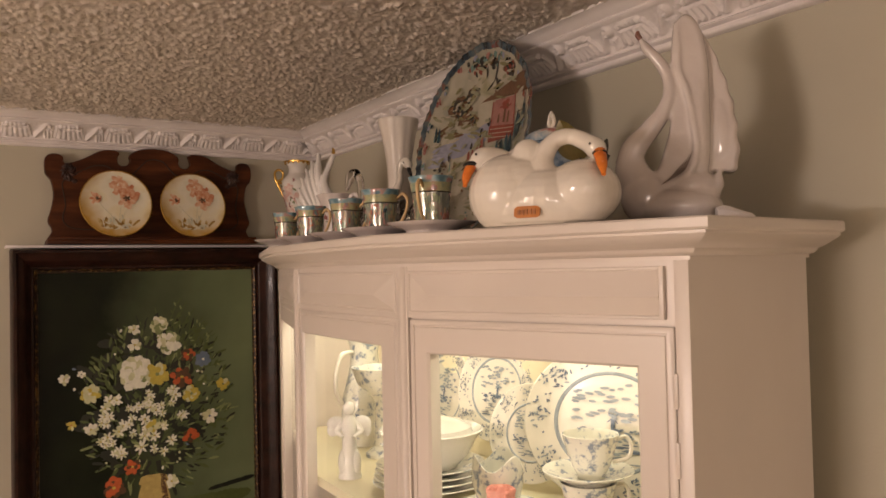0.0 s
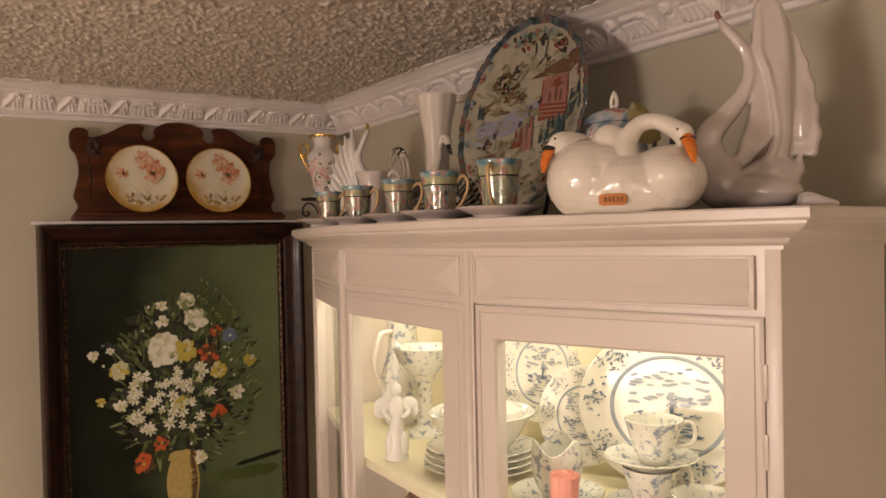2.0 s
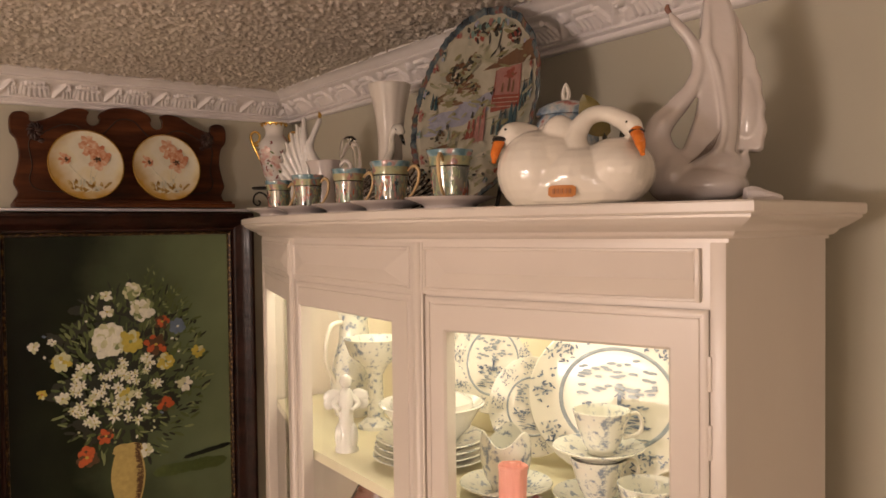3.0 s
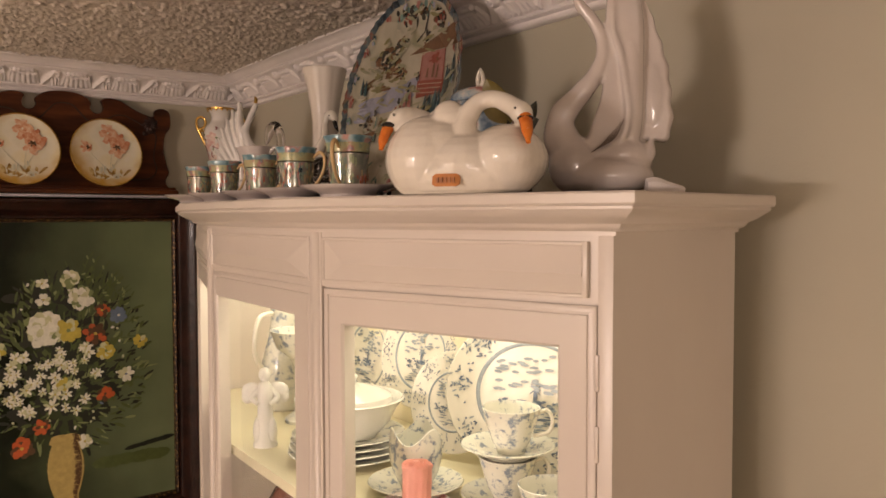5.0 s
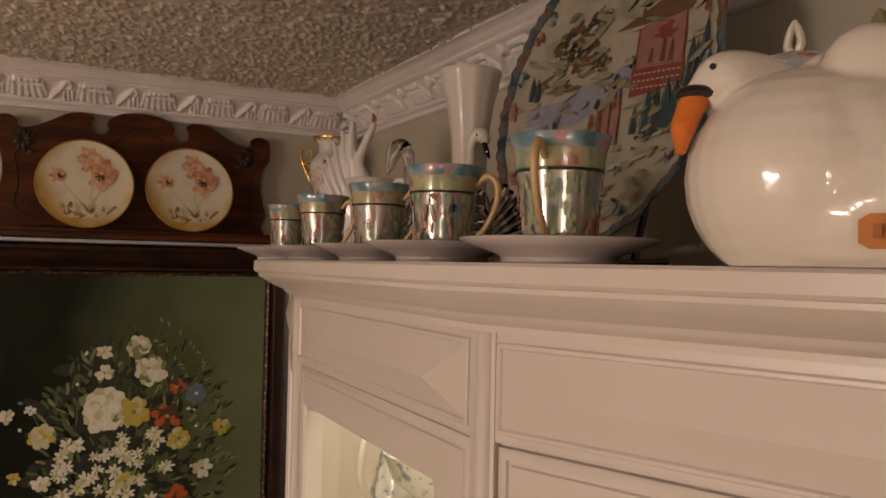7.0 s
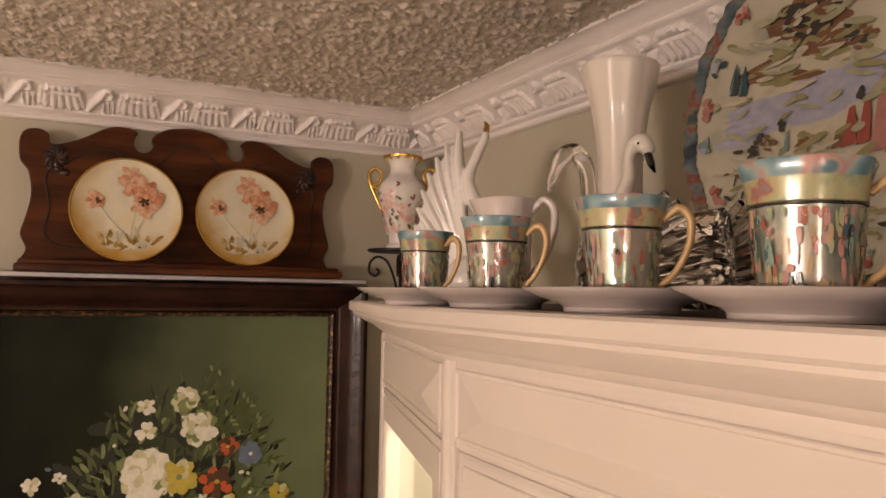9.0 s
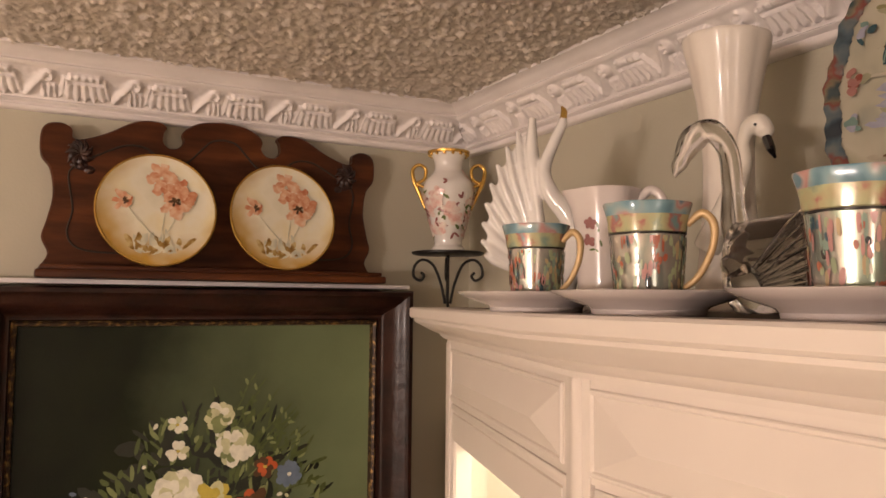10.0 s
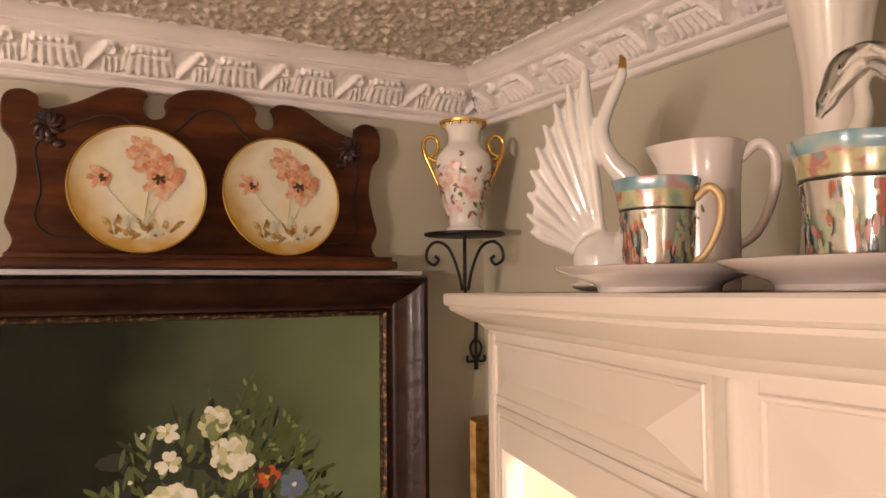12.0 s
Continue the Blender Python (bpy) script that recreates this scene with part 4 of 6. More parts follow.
def cup_painting(cup, seed, z, tall, wide, turn):
    """Robes, trunks and pale lawns round the lower body, with open lustre between them."""
    g = random.Random(seed)
    bms = {k: bmesh.new() for k in CUPTONES}
    count = [0]

    def stroke(k, a, h, ln, wd, lean=0.0):
        count[0] += 1
        vs = []
        for j in range(8):
            t = 2 * math.pi * j / 8
            q = 0.5 - 0.5 * math.cos(t)
            hh = min(0.0345, h + ln * q)
            r = wide * (0.0197 + 0.00072 * max(0.0, hh - 0.008) / 0.01) * 1.022 + 0.0004 + count[0] * 0.000004
            aa = a + (wd * 0.5 * math.copysign(abs(math.sin(t)) ** 0.6, math.sin(t)) * g.uniform(0.85, 1.15) + lean * q) / r
            vs.append(bms[k].verts.new((r * math.cos(aa), r * math.sin(aa), z + hh * tall)))
        bms[k].faces.new(vs)

    for i in range(330):
        a, h = 6.283 * i / 330 + g.uniform(-0.05, 0.05), g.uniform(0.0, 0.032)
        near = abs((a - radians(turn) + math.pi) % 6.283 - math.pi)
        patch = noise.noise(Vector((2.6 * math.cos(a), 2.6 * math.sin(a) + seed, h * 70)))
        if near < 0.75:
            tones = ("lawn", "jade", "lawn", "sand")
        elif patch < -0.22:
            tones = ("navy", "ink", "jade")
        elif patch < 0.0:
            tones = ("rose", "rose", "rust")
        elif patch < 0.16:
            tones = ("sand", "lawn", "rust")
        else:
            continue
        stroke(g.choice(tones), a, h, g.uniform(0.003, 0.009), g.uniform(0.0012, 0.0032), g.uniform(-0.001, 0.001))
    for k, b_ in bms.items():
        tagged(part(k + "_enamel", b_, CUPTONES[k], cup, smooth=0), kind="stuff")


def cup_and_saucer(m, turn, tall=1.0, wide=1.0):
    c = thing("cup_and_saucer", m, "painted silver lustre demitasse cup with gold handle on grey saucer", "cup", "cups along the cabinet front")
    bm = bmesh.new()
    lathe(bm, SP, 44)
    part("saucer", bm, SAUCER, c, "grey lustre saucer")
    z = 0.0080
    tall *= 1.08
    bm = bmesh.new()
    lathe(bm, [(r * wide, z + h * tall) for r, h in CP[:6]] + [(r * wide, z + h * tall) for r, h in CP[11:]], 40, wave=lambda a, k: 1 + 0.012 * math.cos(a * 8))
    cup = part("cup", bm, LUSTRE, c)
    bm = bmesh.new()
    lathe(bm, [(r * wide, z + h * tall) for r, h in CP[7:11]] + [(0.0216 * wide, z + 0.0361 * tall)], 40, wave=lambda a, k: 1 + 0.022 * math.cos(a * 8), caps=False)
    part("rim", bm, RIM, cup, "blue rim band with painted flowers")
    bm = bmesh.new()
    lathe(bm, [(0.0219 * wide, z + 0.0352 * tall), (0.0232 * wide, z + 0.0358 * tall), (0.0232 * wide, z + 0.0366 * tall), (0.0222 * wide, z + 0.0368 * tall)], 40, caps=False)
    part("line", bm, BLACK, cup, "thin dark painted line")
    bm = bmesh.new()
    lathe(bm, [(0.0223 * wide, z + 0.0366 * tall), (0.0233 * wide, z + 0.0372 * tall), (0.0238 * wide, z + 0.042 * tall), (CP[7][0] * wide, z + CP[7][1] * tall)], 40, wave=lambda a, k: 1 + 0.022 * math.cos(a * 8) * k, caps=False)
    part("band", bm, BANDGREEN, cup, "yellow green painted band")
    cup_painting(cup, int(turn * 7 + tall * 100), z, tall, wide, turn)
    bm = bmesh.new()
    d = Vector((math.cos(radians(turn)), math.sin(radians(turn)), 0))
    w = wide
    pts = [(0.0205 * w, 0.006), (0.030 * w, 0.014), (0.0375 * w, 0.028), (0.0385 * w, 0.041), (0.032 * w, 0.047), (0.0235 * w, 0.041)]
    tube(bm, [d * r + Vector((0, 0, z + h * tall)) for r, h in pts], [0.0019, 0.0020, 0.0022, 0.0025, 0.0026, 0.0018], n=10)
    part("handle", bm, HANDLEGOLD, cup, "matt gold loop handle")
    return c


for x, y, turn, tall, wide, spin in ((0.528, 1.366, -62, 0.95, 0.90, 10), (0.527, 1.249, -55, 1.0, 0.98, 70), (0.530, 1.117, -50, 1.02, 1.0, 140), (0.524, 0.990, -48, 1.05, 1.05, 230), (0.527, 0.856, 215, 1.12, 1.10, 300)):
    cup_and_saucer(pose(x, y, T, 0, 0, spin), turn - spin, tall, wide)

# double swan planter; local x runs along it, y to the wall
planter = thing("swan_planter", pose(0.560, 0.680, T, 0, 0, -56), "white glazed double swan planter with orange beaks", "planter")
bm = bmesh.new()
ball(bm, (-0.034, 0.0, 0.036), (0.0475, 0.047, 0.0465), 28)
ball(bm, (-0.018, 0.000, 0.042), (0.040, 0.042, 0.038), 24)
ball(bm, (0.049, 0.0, 0.034), (0.0415, 0.045, 0.0365), 28)
ball(bm, (0.058, 0.002, 0.041), (0.027, 0.030, 0.028), 24)
ball(bm, (0.006, 0.0, 0.024), (0.060, 0.049, 0.034), 24)
ball(bm, (0.008, -0.002, 0.028), (0.046, 0.048, 0.038), 24)
ball(bm, (0.004, 0.0, 0.020), (0.079, 0.047, 0.034), 24)
# folded wing tips between the two backs
ball(bm, (-0.010, -0.008, 0.076), (0.0190, 0.016, 0.0205), 18)
ball(bm, (-0.024, 0.002, 0.074), (0.016, 0.013, 0.0155), 16)
tube(bm, [(-0.012, 0.008, 0.088), (-0.008, -0.004, 0.076), (-0.002, -0.016, 0.062)], [0.005, 0.007, 0.004], n=10)
# the arched neck and head, and the low neck on the far side
tube(bm, [(0.010, -0.018, 0.030), (0.008, -0.016, 0.056), (0.0105, -0.012, 0.077), (0.022, -0.008, 0.0925), (0.038, -0.005, 0.0955), (0.054, -0.007, 0.0885), (0.066, -0.010, 0.0800), (0.0715, -0.014, 0.0720)], [0.022, 0.0150, 0.0112, 0.0094, 0.0088, 0.0098, 0.0115, 0.0085], n=18)
tube(bm, [(-0.036, 0.020, 0.056), (-0.040, 0.016, 0.074), (-0.052, 0.006, 0.0820), (-0.065, -0.005, 0.0800), (-0.0745, -0.011, 0.0710)], [0.015, 0.0110, 0.0100, 0.0118, 0.0078], n=16)
# folded wing of the nearer bird
ball(bm, (0.054, -0.016, 0.036), (0.031, 0.031, 0.026), 24)
for v in bm.verts:
    v.co.z = max(v.co.z, 0.0)
SWANGLAZE = material("ivory_swan_glaze", [(0.3, (0.73, 0.68, 0.59)), (0.7, (0.80, 0.75, 0.67))], 0.10, coat=0.5, grain=(20, 5, (1, 1, 1)), bump=(75, 0.30, 0.003))
fused("body", bm, SWANGLAZE, planter, voxel=0.0016, passes=3)
for pts, r in (([(0.0715, -0.016, 0.0745), (0.0765, -0.029, 0.062), (0.0805, -0.040, 0.0475)], [0.0062, 0.0052, 0.0022]), ([(-0.0755, -0.013, 0.0715), (-0.0785, -0.020, 0.059), (-0.0790, -0.026, 0.0465)], [0.0058, 0.0050, 0.0022])):
    bm = bmesh.new()
    tube(bm, pts, r, n=14, flat=1.15)
    part("beak", bm, ORANGE, planter, "orange beak")
for c, r in (((0.0722, -0.0165, 0.0735), (0.0088, 0.0086, 0.0036)), ((-0.0755, -0.0125, 0.0726), (0.0090, 0.0088, 0.0042))):
    bm = bmesh.new()
    ball(bm, c, r, 16)
    part("beak_band", bm, BLACK, planter, "black band above the beak")
for c in ((0.0625, -0.0195, 0.0835), (-0.0680, -0.0165, 0.0830)):
    bm = bmesh.new()
    ball(bm, c, 0.0015, 10)
    part("eye", bm, BLACK, planter, "small dark eye")
bm = bmesh.new()
rings = []
for k in range(9):
    x = -0.014 + 0.0285 * k / 8
    y = -0.0495 * math.sqrt(max(0.0, 1 - ((x - 0.004) / 0.083) ** 2))
    hh = 0.0062 - (0.0022 if k in (0, 8) else 0.0)
    rings.append([(x, y + 0.001, 0.0125 - hh), (x, y - 0.0014, 0.0125 - hh), (x, y - 0.0014 + 0.0016, 0.0125 + hh), (x, y + 0.0045, 0.0125 + hh)])
skin(bm, rings)
sticker = part("paper_label", bm, plain("orange_brown_label", (0.60, 0.22, 0.045), 0.4), planter, "orange-brown oval maker's label")
bm = bmesh.new()
for k in range(5):
    box(bm, -0.0095 + k * 0.0042, -0.0068 + k * 0.0042, -0.0516, -0.0496, 0.0100, 0.0150)
part("unreadable_print", bm, plain("dark_brown_print", (0.42, 0.15, 0.035), 0.5), sticker, "dark printed bars", smooth=0)

# leaves that rise behind the planter
sprig = thing("leaf_sprig", pose(0.665, 0.735, T, 0, 0, -55), "olive and gold artificial leaves on a dark stem", "leaves")
LEAF = material("gold_green_leaf", [(0.3, (0.09, 0.08, 0.02)), (0.7, (0.26, 0.20, 0.06))], 0.45, grain=(40, 5, (1, 1, 1)))
DARKLEAF = material("dark_green_leaf", [(0.3, (0.02, 0.022, 0.015)), (0.7, (0.06, 0.06, 0.04))], 0.5)
for bx, a, tilt, ln, mt in ((0.0, 0.35, 0.5, 0.052, LEAF), (0.012, 0.9, 0.2, 0.045, LEAF), (0.025, -0.5, 0.35, 0.034, DARKLEAF), (0.05, -0.95, 0.2, 0.044, DARKLEAF)):
    bm = bmesh.new()
    rings = []
    base = Vector((bx, 0.0, 0.088 if mt is LEAF else 0.078))
    d = Vector((-math.sin(a), 0.15 * tilt, math.cos(a)))
    side = Vector((math.cos(a), 0.3, math.sin(a))).normalized()
    for i in range(9):
        t = i / 8
        w = (0.015 if mt is LEAF else 0.006) * math.sin(math.pi * min(1, t * 0.96 + 0.04)) ** 0.8 + 0.0006
        c = base + d * ln * t + Vector((0, -0.012 * t * t, 0))
        up = side.cross(d).normalized()
        rings.append([c - side * w, c + up * 0.004 * w / 0.015, c + side * w, c + up * (0.004 * w / 0.015 + 0.001)])
    skin(bm, rings)
    part("leaf", bm, mt, sprig)
bm = bmesh.new()
tube(bm, [(0.01, 0.0, 0.001), (0.008, 0.002, 0.05), (0.006, 0.0, 0.09)], [0.006, 0.0035, 0.003], n=8)
tube(bm, [(0.03, 0.0, 0.001), (0.022, 0.0, 0.05), (0.04, 0.0, 0.09)], [0.006, 0.003, 0.003], n=8)
part("stem", bm, DARKLEAF, sprig, "dark stem")

# tall swan vase; local x runs across it, y to the wall
tall = thing("tall_swan_figurine", pose(0.738, 0.645, T, 0, 0, -48), "tall pearl white glazed swan with raised wing", "figurine")
RIPPLED = material("rippled_pearl_china", [(0.3, (0.56, 0.50, 0.465)), (0.7, (0.65, 0.595, 0.56))], 0.09, coat=0.6, grain=(12, 4, (1, 1, 1)), bump=(30, 0.30, 0.006))
bm = bmesh.new()
ball(bm, (0.002, 0.0, 0.022), (0.054, 0.036, 0.024), 28)
ball(bm, (-0.034, 0.0, 0.036), (0.029, 0.030, 0.034), 24)
tube(bm, [(0.0, 0, 0.026), (0.030, 0, 0.032), (0.047, 0, 0.046), (0.053, 0, 0.064)], [0.026, 0.023, 0.010, 0.0025], n=16)
tube(bm, [(-0.030, -0.002, 0.040), (-0.047, -0.003, 0.064), (-0.0465, -0.005, 0.091), (-0.0265, -0.007, 0.1145), (-0.0093, -0.009, 0.136), (-0.0015, -0.010, 0.157), (-0.0040, -0.010, 0.178), (-0.0140, -0.010, 0.197), (-0.0265, -0.010, 0.212), (-0.0350, -0.010, 0.227)],
     [0.024, 0.0205, 0.0155, 0.0120, 0.0096, 0.0082, 0.0074, 0.0070, 0.0064, 0.0024], n=18)
NEAR = [(0.0045, 0.240), (0.020, 0.250), (0.035, 0.232), (0.042, 0.195), (0.0430, 0.150), (0.042, 0.105), (0.032, 0.070), (0.012, 0.052), (-0.020, 0.042), (-0.028, 0.055), (-0.019, 0.066), (-0.011, 0.087), (-0.004, 0.110), (-0.001, 0.134), (0.000, 0.165), (0.0010, 0.205)]
FAR = [(0.030, 0.240), (0.047, 0.212), (0.0625, 0.171), (0.0705, 0.140), (0.0740, 0.112), (0.0752, 0.078), (0.0680, 0.061), (0.050, 0.063), (0.028, 0.060), (0.020, 0.090), (0.022, 0.150), (0.020, 0.205)]
for outline, y0, y1, swell in ((NEAR, -0.015, 0.018, 0.0), (FAR, -0.002, 0.030, 0.0013)):
    edge = [(p.x + swell * math.sin(p.z * 230) * (1 if p.x > 0.05 else 0), p.z) for p in bezier([(x, 0, z) for x, z in outline + outline[:1]], 6)[:-1]]
    mx, mz = sum(x for x, z in edge) / len(edge), sum(z for x, z in edge) / len(edge)
    small_edge = [(x + (mx - x) * 0.16, z + (mz - z) * 0.03) for x, z in edge]
    skin(bm, [[(x, y0, z) for x, z in small_edge], [(x, y0 + 0.005, z) for x, z in edge], [(x, y1 - 0.005, z) for x, z in edge], [(x, y1, z) for x, z in small_edge]])
# the wing's ruffled leading ridge
ridge = [(0.0090, 0.232), (0.0085, 0.205), (0.0105, 0.182), (0.0170, 0.156), (0.0235, 0.122), (0.0275, 0.090), (0.0190, 0.064), (0.0020, 0.051), (-0.018, 0.045)]
tube(bm, [(x + 0.0012 * math.sin(k * 2.3), -0.014 - 0.002 * math.sin(math.pi * k / 8), z) for k, (x, z) in enumerate(ridge)], [0.002, 0.0032, 0.0038, 0.0042, 0.0046, 0.0048, 0.0046, 0.004, 0.003], n=12)
ball(bm, (0.030, -0.004, 0.120), (0.014, 0.015, 0.080), 20)
ball(bm, (0.052, 0.006, 0.112), (0.018, 0.012, 0.050), 20)
ball(bm, (0.018, 0.004, 0.046), (0.034, 0.026, 0.022), 20)
for v in bm.verts:
    v.co.z = max(v.co.z, 0.0)
fused("body", bm, RIPPLED, tall, voxel=0.0018, passes=4)
# thin raised tubes; the shade of incised feather lines is in their colour
FEATHERSHADE = material("grey_brown_feather_shade", [(0.3, (0.16, 0.12, 0.10)), (0.7, (0.26, 0.20, 0.17))], 0.3)
for k in range(5):
    bm = bmesh.new()
    x, z = -0.014 + 0.0035 * k, 0.0475 + 0.002 * k
    tube(bm, [(x, -0.0200 + 0.0008 * k, z), (x + 0.012, -0.0215 + 0.0010 * k, z + 0.009), (x + 0.0215, -0.0185, z + 0.021 + 0.002 * k)], [0.0004, 0.0009, 0.0003], n=6, steps=5)
    part("feather_line", bm, FEATHERSHADE, tall, "thin raised line coloured as an incised feather line's shade")
bm = bmesh.new()
tube(bm, [(-0.0335, -0.010, 0.2245), (-0.0365, -0.010, 0.2295), (-0.0362, -0.010, 0.2345)], [0.0030, 0.0034, 0.0020], n=10)
part("beak", bm, BROWNRED, tall, "reddish brown beak tip")

# broken-off white piece at the cabinet's end
bm = bmesh.new()
g = random.Random(4)
skin(bm, [[(x + g.uniform(-1, 1) * 0.001, y * s + g.uniform(-1, 1) * 0.001, max(0, z * s)) for y, z in ((-0.010, 0.0), (-0.011, 0.013), (-0.004, 0.018), (0.006, 0.017), (0.010, 0.008), (0.010, 0.0))] for x, s in ((-0.018, 0.95), (-0.012, 1.06), (-0.004, 0.98), (0.004, 0.80), (0.012, 0.66), (0.020, 0.50), (0.024, 0.36))])
tagged(part("plaster_fragment", bm, CROWN, at=pose(0.752, 0.574, T, 0, 0, -38), smooth=25), "small white plaster fragment lying on the cabinet top", "ornament")

# large scenic platter on a black stand, leaning back to the wall
platter = thing("scenic_platter", pose(0.791, 1.140, T + 0.1823, 0, -78.7, 0), "large round china platter painted with a garden scene", "platter")
PR = 0.1745
GLAZE = material("cream_painted_glaze", [(0.30, (0.24, 0.25, 0.21)), (0.42, (0.36, 0.34, 0.26)), (0.56, (0.42, 0.385, 0.30)), (0.72, (0.28, 0.27, 0.17))], 0.14, coat=0.5, grain=(16, 3, (1, 1, 1)))
BORDER = material("blue_flowered_border", [(0.34, (0.025, 0.035, 0.045)), (0.42, (0.06, 0.09, 0.11)), (0.50, (0.12, 0.135, 0.13)), (0.55, (0.17, 0.045, 0.035)), (0.60, (0.16, 0.13, 0.085)), (0.68, (0.04, 0.06, 0.065))], 0.08, coat=0.5, grain=(30, 3, (1, 1, 1)))
bm = bmesh.new()
lathe(bm, [(0.07, -0.014), (0.100, -0.014), (0.104, -0.009), (0.135, -0.002), (PR - 0.0045, 0.0075), (PR - 0.012, 0.0064), (0.136, 0.002), (0.116, -0.002), (0.05, -0.0022), (0.001, -0.0022)], 96, wave=lambda a, k: 1 + 0.008 * math.cos(a * 20))
part("dish", bm, GLAZE, platter, smooth=30)
bm = bmesh.new()
lathe(bm, [(PR - 0.0125, 0.0068), (PR - 0.004, 0.0088), (PR, 0.0105), (PR - 0.001, 0.0118), (PR - 0.006, 0.0110), (PR - 0.0125, 0.0080)], 240, wave=lambda a, k: 1 + 0.008 * math.cos(a * 20) + 0.005 * math.cos(a * 60) * (1 - k), caps=False)
for v in bm.verts:
    v.co.z += 0.0011 * math.cos(math.atan2(v.co.y, v.co.x) * 60)
part("border", bm, BORDER, platter, "scalloped blue border with red flowers", smooth=30)
SCENE = {k: (bmesh.new(), plain(k + "_enamel", c, 0.2, 0.4)) for k, c in {"ink_tree": (0.045, 0.042, 0.035), "dark_pine": (0.035, 0.075, 0.09), "moss": (0.24, 0.22, 0.11), "umber": (0.16, 0.085, 0.045), "rose_wall": (0.36, 0.17, 0.145), "lake": (0.32, 0.325, 0.40), "rust": (0.26, 0.065, 0.045), "jade": (0.16, 0.25, 0.22), "pale_glaze": (0.44, 0.40, 0.31), "pale_moss": (0.31, 0.30, 0.20)}.items()}
lay = [0.0032]


def enamel(key, u, v, a, ln, wd, n=9):
    """A dab on the dish: u to the viewer's right, v up."""
    bm = SCENE[key][0]
    lay[0] += 0.0000025
    vs = []
    for i in range(n):
        t = 2 * math.pi * i / n
        p, w = ln * (0.5 - 0.5 * math.cos(t)), wd * 0.5 * math.sin(t) * rng.uniform(0.75, 1.25)
        x, y = u + p * math.cos(a) - w * math.sin(a), v + p * math.sin(a) + w * math.cos(a)
        if x * x + y * y > 0.0250:
            return
        r = math.hypot(x, y)
        vs.append(bm.verts.new((y, -x, lay[0] - 0.005 + 0.0001 + max(0.0, r - 0.116) * 0.18)))
    bm.faces.new(vs)


def slab(key, pts):
    """A flat patch of colour with straight edges."""
    lay[0] += 0.00003
    bm = SCENE[key][0]
    bm.faces.new([bm.verts.new((y, -x, lay[0] - 0.005 + max(0.0, math.hypot(x, y) - 0.116) * 0.18)) for x, y in pts])


def clump(keys, u, v, ru, rv, n, ln, wd, slant=0.5):
    for _ in range(n):
        a, d = rng.uniform(0, 6.28), math.sqrt(rng.random())
        enamel(rng.choice(keys), u + ru * d * math.cos(a), v + rv * d * math.sin(a), rng.uniform(-slant, slant), ln * rng.uniform(0.6, 1.3), wd * rng.uniform(0.6, 1.3))


# lavender lake with a far shore
for i in range(60):
    u = rng.uniform(-0.145, 0.012)
    enamel("lake", u, -0.022 + 0.16 * (u + 0.145) + rng.uniform(-0.016, 0.014), 0.12 + rng.uniform(-0.08, 0.08), rng.uniform(0.03, 0.06), 0.011)
clump(("moss", "moss", "pale_glaze", "umber"), -0.085, 0.026, 0.055, 0.012, 34, 0.03, 0.006, 0.3)
# trees on the far bank
clump(("ink_tree", "ink_tree", "umber", "moss"), -0.066, 0.070, 0.036, 0.020, 60, 0.016, 0.008)
clump(("ink_tree", "umber", "moss"), -0.028, 0.088, 0.018, 0.012, 22, 0.013, 0.007)
clump(("ink_tree", "umber", "moss"), -0.020, 0.040, 0.022, 0.012, 22, 0.012, 0.006)
clump(("umber", "moss"), -0.060, 0.044, 0.040, 0.010, 24, 0.018, 0.005)
# boughs that hang in from the top
clump(("ink_tree", "ink_tree", "jade", "rust"), -0.018, 0.140, 0.030, 0.014, 34, 0.013, 0.010, 1.5)
clump(("ink_tree", "umber", "jade"), 0.040, 0.140, 0.034, 0.013, 34, 0.013, 0.009, 1.5)
clump(("ink_tree", "umber", "rust"), 0.092, 0.112, 0.026, 0.016, 34, 0.014, 0.009, 1.5)
for u, v, a, ln in ((0.052, 0.130, -1.9, 0.036), (0.040, 0.098, -2.5, 0.022), (0.046, 0.104, -1.2, 0.018), (0.018, 0.132, -1.7, 0.022), (0.070, 0.128, -0.9, 0.03)):
    enamel("ink_tree", u, v, a, ln, 0.005)
clump(("ink_tree", "umber"), 0.044, 0.088, 0.008, 0.010, 10, 0.010, 0.005, 1.5)
# the pavilion: roof, rosy wall, posts and balustrade
slab("umber", [(0.008, 0.065), (0.108, 0.0605), (0.152, 0.058), (0.136, 0.096), (0.084, 0.086)])
slab("rose_wall", [(0.047, 0.0615), (0.110, 0.0595), (0.114, 0.010), (0.049, 0.015)])
slab("pale_glaze", [(0.114, 0.058), (0.142, 0.057), (0.146, 0.030), (0.117, 0.022)])
for k in range(4):
    slab("umber", [(0.117, 0.052 - 0.008 * k), (0.145, 0.053 - 0.008 * k), (0.145, 0.0515 - 0.008 * k), (0.117, 0.0505 - 0.008 * k)])
for u in (0.047, 0.112):
    slab("rust", [(u - 0.0014, 0.062), (u + 0.0014, 0.062), (u + 0.0030, 0.008), (u + 0.0002, 0.008)])
slab("rust", [(0.044, 0.016), (0.117, 0.009), (0.116, -0.012), (0.046, -0.014)])
for j in range(3):
    for k in range(10):
        u, v = 0.049 + 0.0066 * k, 0.0105 - 0.0075 * j - 0.0006 * k
        slab("pale_glaze", [(u, v), (u + 0.0042, v - 0.0004), (u + 0.0042, v - 0.0022), (u, v - 0.0018)])
clump(("rust", "rust", "umber"), 0.082, 0.046, 0.014, 0.007, 14, 0.012, 0.006)
